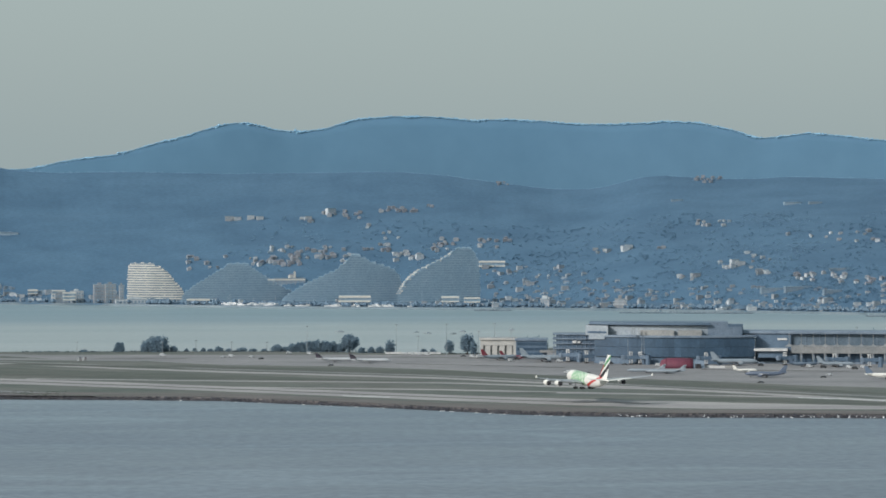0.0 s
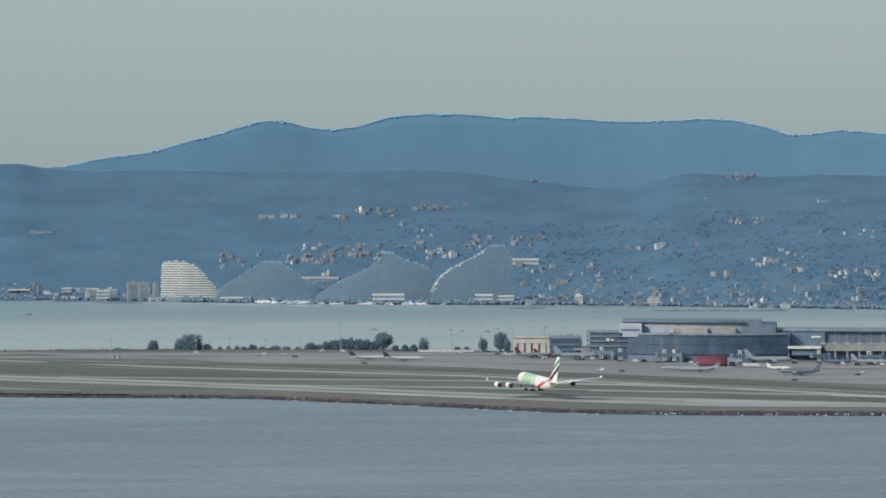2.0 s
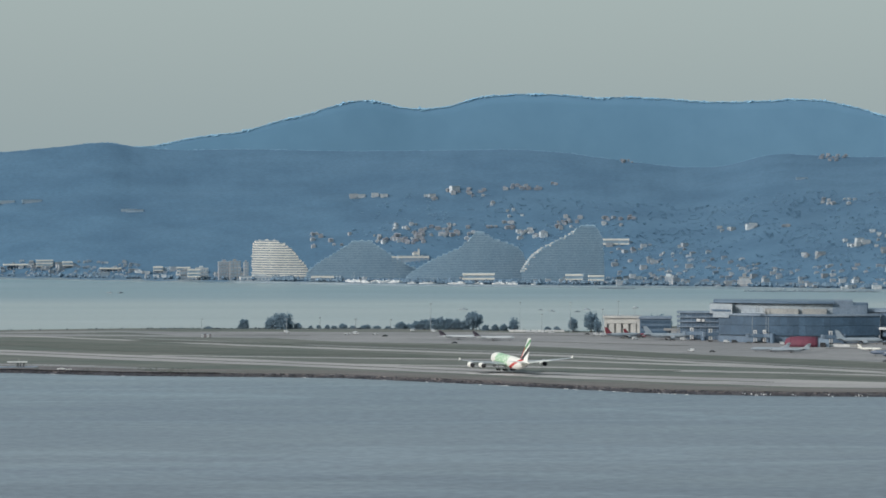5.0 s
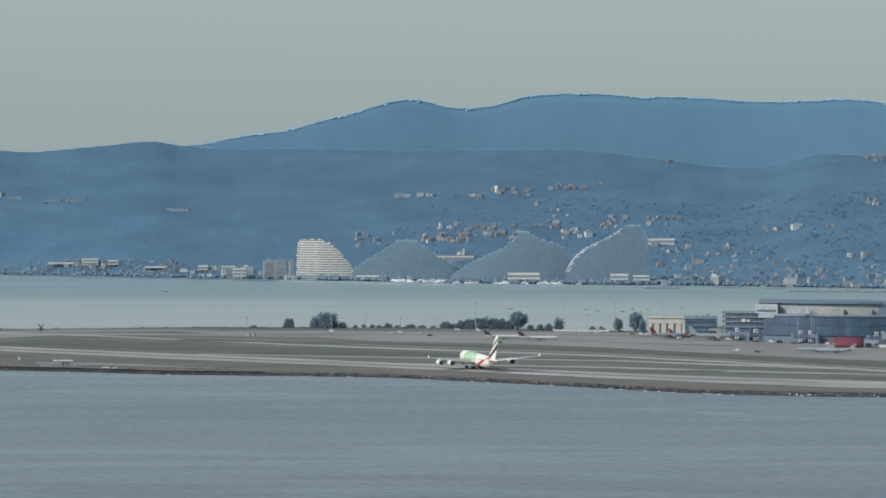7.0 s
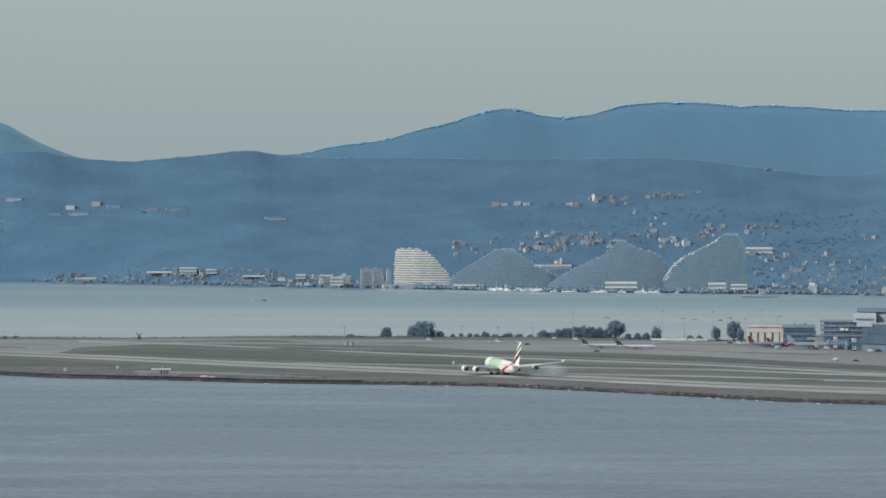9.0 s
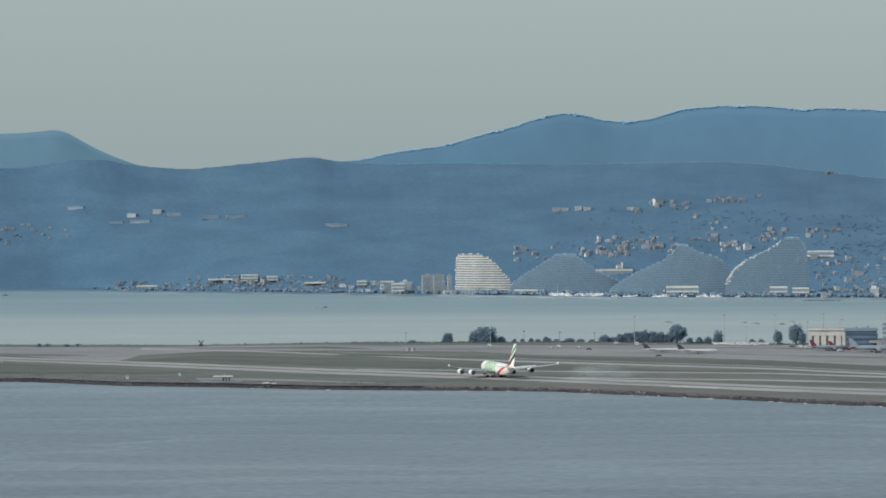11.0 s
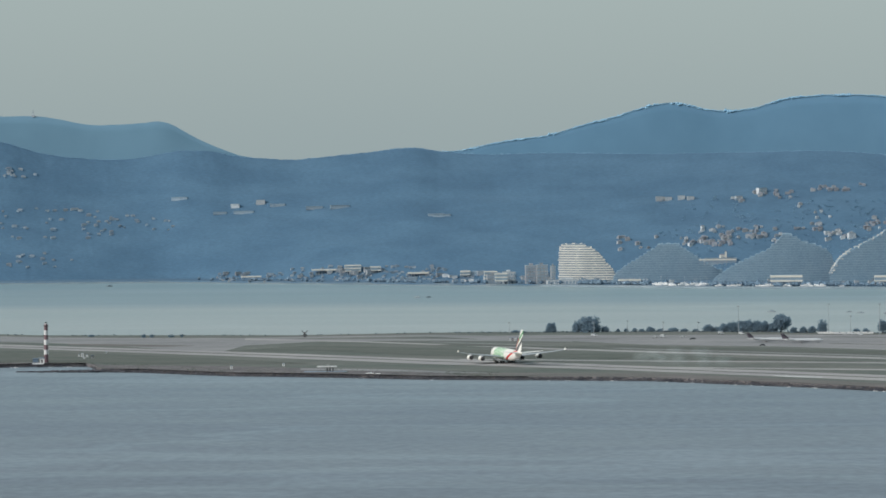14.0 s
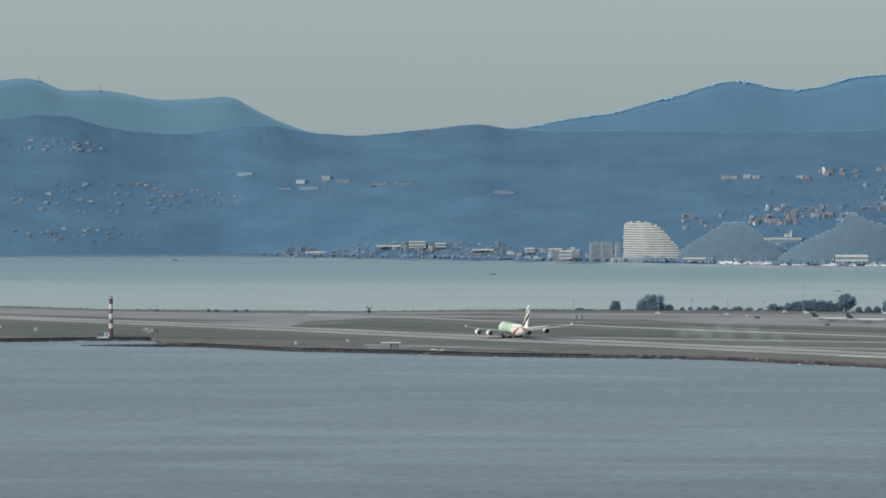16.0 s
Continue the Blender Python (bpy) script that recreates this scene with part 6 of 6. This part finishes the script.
def lighthouse():
    s = Spot("lighthouse", "red and white banded lighthouse on the shore", "lighthouse", -679.5, 666)
    rows = ((666, 652, 5.4, 5.2, "light_red"), (652, 643.5, 5.2, 5.0, "light_white"), (643.5, 635, 5.0, 4.9, "light_red"), (635, 626, 4.9, 4.8, "light_white"), (626, 617.5, 4.8, 4.7, "light_red"), (617.5, 609.5, 4.7, 4.6, "light_white"), (609.5, 599, 4.6, 4.6, "light_red"))
    for a, b, r0, r1, mat in rows:
        part("band", tube((0, 0, s.z(a)), (0, 0, s.z(b)), r0 * 0.72 * s.m, r1 * 0.72 * s.m, 16), M[mat], s.root)
    part("gallery", tube((0, 0, s.z(602.5)), (0, 0, s.z(601.5)), 4.6 * s.m, 4.6 * s.m, 16), M["dark"], s.root)
    part("lantern", tube((0, 0, s.z(599)), (0, 0, s.z(596.8)), 2.6 * s.m, 2.4 * s.m, 12), M["light_white"], s.root)
    part("cap", tube((0, 0, s.z(596.8)), (0, 0, s.z(594.8)), 2.9 * s.m, 0.5 * s.m, 12), M["dark"], s.root)
    h = Spot("keeper_hut", "white hut at the foot of the lighthouse", "hut", -686, 667)
    h.box("wall", -691, -682.5, 658.5, 667, -2, 3, M["light_white"])
    h.box("roof", -691.6, -682, 657.5, 658.5, -2.4, 3.4, M["panel_grey"])
    h.box("door", -688, -686, 661, 667, -2.1, -1.9, M["dark"])
    d = Spot("store_shed", "low dark shed beside the lighthouse", "shed", -697, 666)
    d.box("wall", -703, -693, 659.5, 666, -2, 3, M["steel_blue"])
    d.box("roof", -703.6, -692.4, 658.5, 659.5, -2.4, 3.4, M["panel_grey"])
    b = Spot("loading_slab", "low white slab before the lighthouse", "slab", -694, 669)
    b.box("slab", -704, -684, 667.2, 669.2, -1.5, 1.5, M["light_white"])


lighthouse()


def radar_cross():
    s = Spot("crossed_antenna", "dark crossed antenna on a stub mast", "antenna", -224, 627)
    part("stub", box(-1.0, 1.0, -0.8, 0.8, 0, 2.4, 0.1), M["vehicle_dark"], s.root)
    for k in (-1, 1):
        part("arm", tube((-k * 2.2, 0, 1.0), (k * 2.4, 0, 5.4), 0.5, 0.42, 6), M["vehicle_dark"], s.root)


radar_cross()


def cabin(name, label, u, v, w, h, mat, deep=2.0):
    s = Spot(name, label, name.replace("_", " "), u, v)
    s.box("body", u - w / 2, u + w / 2, v - h, v, -deep / 2, deep / 2, mat)
    s.box("lid", u - w / 2 - 0.4, u + w / 2 + 0.4, v - h - 0.7, v - h, -deep / 2 - 0.15, deep / 2 + 0.15, M["panel_grey"], bevel=0.03)
    s.box("door", u - w / 5, u + w / 5, v - h * 0.8, v, -deep / 2 - 0.06, -deep / 2 + 0.02, M["mast"], bevel=0.02)


for u, v, w, h in ((-812, 657, 4, 7), (-876, 650, 9, 3.4), (-354, 683, 4.5, 6.5), (-262, 678, 4, 5), (-574, 652, 2, 3)):
    cabin("equipment_cabinet", "small white equipment cabinet on the grass", u, v, w, h, M["light_white"])
for u, v, w, h in ((-622, 657, 3, 4), (-616, 658, 5, 7), (-608, 658.5, 3.5, 5), (-613, 661, 4, 3)):
    cabin("equipment_box", "white lattice equipment box near the shore", u, v, w, h, M["light_white"], 1.4)
for u, v, w, h in ((-600, 661, 3, 6), (-597, 661, 2, 6)):
    cabin("dark_cabinet", "dark equipment cabinet near the shore", u, v, w, h, M["vehicle_dark"], 1.4)
for i in range(4):
    cabin("marker_box", "white and faded orange localiser box", 139.5 + i * 4.6, 637.5, 2.6, 6, M["orange"] if i % 2 else M["light_white"], 1.2)


def jetty():
    s = Spot("landing_stage", "low jetty with a white flat roof on dark posts", "landing stage", -190, 689)
    s.box("deck", -226, -150, 688, 689.2, -4, 6, M["panel_grey"])
    s.box("roof", -203, -168, 678.5, 680.5, -2, 2.5, M["light_white"], "white flat roof")
    for u in (-186, -181, -176):
        s.box("post", u, u + 2.4, 680.5, 689, -1, 1, M["vehicle_dark"])
    part("flagpole", tube((s.x(-183), 0, s.z(681)), (s.x(-183), 0, s.z(674)), 0.12), M["light_white"], s.root)
    level[0] += 0.02
    # concrete strip added in place of a pale water basin
    strip("pavement_quay_apron", ((-232, 682, 685), (-150, 683.5, 686.5), (-60, 686, 689.5), (30, 690, 692.8), (120, 694, 694.3)), M["concrete"], "pale concrete strip in place of a water basin beside the jetty", "quay")
    for u, v, sc in ((-109, 692.8, 0.55), (-95, 693.6, 0.42)):
        p = place(u, v, PZ + 0.2)
        b = moored_boat(u, v, math.hypot(p.x, p.y), sc, "small white motor boat laid up on the concrete strip", False)
        b.matrix_world = pose(p.x, p.y, p.z + 0.3 * sc, 0, 0, 195 + u)
        b.scale = (1.0, 1.0, 0.7)


jetty()


def vehicle(u, v, mat, label, tall, turn):
    s = Spot("van" if tall else "car", label, "vehicle", u, v, turn)
    h = 2.3 if tall else 1.45
    part("body", box(-2.4, 2.4, -0.95, 0.95, 0.35, h * 0.6, 0.15), mat, s.root)
    part("cab", box(-2.3 if tall else -1.3, 1.5, -0.88, 0.88, h * 0.58, h, 0.2), mat, s.root)
    part("windscreen", box(0.6, 1.56, -0.9, 0.9, h * 0.64, h * 0.93, 0.03), M["glass"], s.root)
    for x in (-1.5, 1.5):
        for y in (-0.9, 0.9):
            part("wheel", tube((x, y - 0.12, 0.36), (x, y + 0.12, 0.36), 0.36, n=12), M["tyre"], s.root)


for u, v, tall, dark, turn in ((1004, 661, True, False, 170), (1041, 662, False, True, 175), (1345, 677, False, True, 0), (1455, 667, False, True, 10), (1465, 663, False, False, 5), (905, 640, True, False, 30), (990, 641, True, False, 10),
                               (1066, 645, True, False, 0), (1105, 646, False, True, 0), (1165, 648, True, False, 5), (1345, 647, True, True, 0), (1430, 649, True, False, 0), (1455, 650, True, True, 15), (1510, 652, True, True, 0), (1525, 650, True, False, 0),
                               (848, 634, True, False, 20), (836, 633, True, False, 0), (820, 632, False, True, 0), (730, 629, True, False, 0), (718, 628.6, True, False, 4), (742, 629, True, False, 0), (756, 629.5, True, False, 2), (512, 627, True, False, 20), (548, 628, True, False, 0),
                               (462, 636, False, True, 10), (445, 633, False, False, 0), (395, 633, False, False, 12), (410, 632, True, False, 0), (288, 630, True, False, 0), (585, 648, False, True, 0), (970, 642, False, True, 0), (1080, 645, True, True, 8), (1500, 650, True, False, 0)):
    vehicle(u, v, M["vehicle_dark"] if dark else M["vehicle_white"], ("dark" if dark else "white") + (" service van parked on the apron" if tall else " car parked on the apron"), tall, turn)


def long_wall():
    s = Spot("apron_wall", "long low white wall behind the apron", "wall", 720, 627)
    for i in range(10):
        s.box("panel", 681 + i * 9.9, 690.4 + i * 9.9, 623.6, 627, 0, 0.6, M["light_white"], bevel=0.03)


long_wall()


# ---- tyre smoke: thin drifting puffs ----
def smoke_material():
    mat = M["smoke"]
    mat.use_nodes = True
    n, l = mat.node_tree.nodes, mat.node_tree.links
    out = n["Material Output"]
    n.remove(n["Principled BSDF"])
    d, t, mix, tx, rg = (n.new("ShaderNode" + k) for k in ("BsdfDiffuse", "BsdfTransparent", "MixShader", "TexNoise", "MapRange"))
    d.inputs["Color"].default_value = (0.80, 0.93, 0.93, 1)
    tl, both = n.new("ShaderNodeBsdfTranslucent"), n.new("ShaderNodeMixShader")
    tl.inputs["Color"].default_value = (0.80, 0.93, 0.93, 1)
    l.new(d.outputs["BSDF"], both.inputs[1])
    l.new(tl.outputs["BSDF"], both.inputs[2])
    tx.inputs["Scale"].default_value, tx.inputs["Detail"].default_value = 0.35, 4
    rg.inputs["From Min"].default_value, rg.inputs["From Max"].default_value = 0.35, 0.75
    rg.inputs["To Min"].default_value, rg.inputs["To Max"].default_value = 0.10, 0.52
    l.new(tx.outputs["Fac"], rg.inputs["Value"])
    # thins out towards the rim of each puff
    tc, mp, gr, mu = (n.new("ShaderNode" + k) for k in ("TexCoord", "Mapping", "TexGradient", "Math"))
    gr.gradient_type = "SPHERICAL"
    mp.inputs["Scale"].default_value = (1 / 8.5, 1 / 14.0, 1 / 4.6)
    l.new(tc.outputs["Object"], mp.inputs["Vector"])
    l.new(mp.outputs["Vector"], gr.inputs["Vector"])
    mu.operation = "MULTIPLY"
    l.new(gr.outputs["Fac"], mu.inputs[0])
    l.new(rg.outputs["Result"], mu.inputs[1])
    l.new(mu.outputs[0], mix.inputs["Fac"])
    l.new(t.outputs["BSDF"], mix.inputs[1])
    l.new(both.outputs["Shader"], mix.inputs[2])
    l.new(mix.outputs["Shader"], out.inputs["Surface"])


smoke_material()


def smoke_puffs():
    """Each puff is one thin bulging shell of smoke, ragged at its rim."""
    rng = random.Random(77)
    puffs = []
    for i in range(8):
        vs, fs, n, rings = [(0, -2.5, 0)], [], 20, 6
        for r in range(1, rings + 1):
            for k in range(n):
                a = 2 * math.pi * k / n
                f = r / rings
                w = f * (1 + 0.18 * noise.noise(Vector((math.cos(a) * 1.5, math.sin(a) * 1.5, i * 3.0))))
                vs.append((math.cos(a) * 8.5 * w, -2.5 * (1 - f * f), math.sin(a) * 4.6 * w))
        fs += [(0, 1 + k, 1 + (k + 1) % n) for k in range(n)]
        for r in range(rings - 1):
            o = 1 + r * n
            fs += [(o + k, o + n + k, o + n + (k + 1) % n, o + (k + 1) % n) for k in range(n)]
        ob = mesh_object("smoke_puff", vs, fs, M["smoke"], smooth=True)
        tagged(ob, "thin pale tyre smoke drifting over the runway", "smoke", "tyre smoke")
        puffs.append((ob, -1 + 2 * i / 7 + rng.uniform(-0.15, 0.15), rng.uniform(-1, 1), rng.uniform(0.2, 1.0)))
    return puffs


PUFFS = smoke_puffs()


# ---- what moves ----
TRACK = ((-200, 660), (31, 670.5), (268, 682.3), (446, 689.3), (577, 695), (784, 703), (1035, 712.5))   # runway centre line


def fly(u, alt, turn, pitch, bank=0.0):
    """The airliner over the runway at bearing u, alt metres up, turned left of the sight line."""
    p = place(u, lerp_rows(TRACK, u), PZ + 0.16)
    return pose(p.x, p.y, p.z + alt, pitch, bank, turn - math.degrees((u - U0) / F))


def motions():
    walk(landing, [(t, fly(u, alt, turn, pitch)) for t, u, alt, turn, pitch in (
        (0, 1035.5, 8.9, 21.0, 2.2), (0.5, 998.5, 7.9, 20.9, 2.2), (1, 961, 6.5, 20.8, 2.2), (1.5, 924, 4.8, 20.7, 2.2), (2, 888, 4.2, 20.6, 2.2), (2.5, 852, 3.4, 20.4, 2.2),
        (3, 817, 2.8, 20.3, 2.2), (3.5, 781.5, 1.8, 20.2, 2.2), (4, 747.5, 1.6, 20.0, 2.2), (6.5, 577.5, 0.5, 19.4, 2.2), (7, 544, 0.4, 19.3, 2.2), (7.5, 510.5, 0.25, 19.1, 2.1),
        (8, 478, 0.1, 19.0, 2.0), (8.5, 446, 0, 18.8, 1.9), (9, 415, 0, 18.7, 1.6), (11.5, 269, 0, 18.0, 0.2), (12, 239.5, 0, 17.8, 0), (12.5, 210.5, 0, 17.6, 0), (13, 183, 0, 17.4, 0),
        (13.5, 156.5, 0, 17.2, 0), (14, 130.5, 0, 17.0, 0), (14.5, 104.5, 0, 16.9, 0), (15, 78.5, 0, 16.8, 0), (15.5, 54, 0, 16.7, 0), (16, 30, 0, 16.5, 0))])
    # smoke leaves the runway where the wheels touch, then spreads and drifts
    for puff, a, b, c in PUFFS:
        rows = []
        for t, u, spread, up in ((0, 508, 2, -9), (7.9, 508, 2, -9), (8.3, 500, 6, 1.5), (9, 505, 17, 4.6), (11.5, 478, 50, 6.8), (12.5, 464, 62, 7.8), (14, 440, 72, 8.8), (16, 412, 82, 9.6)):
            w = u + a * spread
            p = place(w, lerp_rows(TRACK, w) + b * 1.5, PZ + 0.3)
            rows.append((t, pose(p.x, p.y, p.z + (up * (0.45 + 1.0 * c) if up > 0 else up), 0, 0, 0.6 * t * a)))
        walk(puff, rows)


motions()
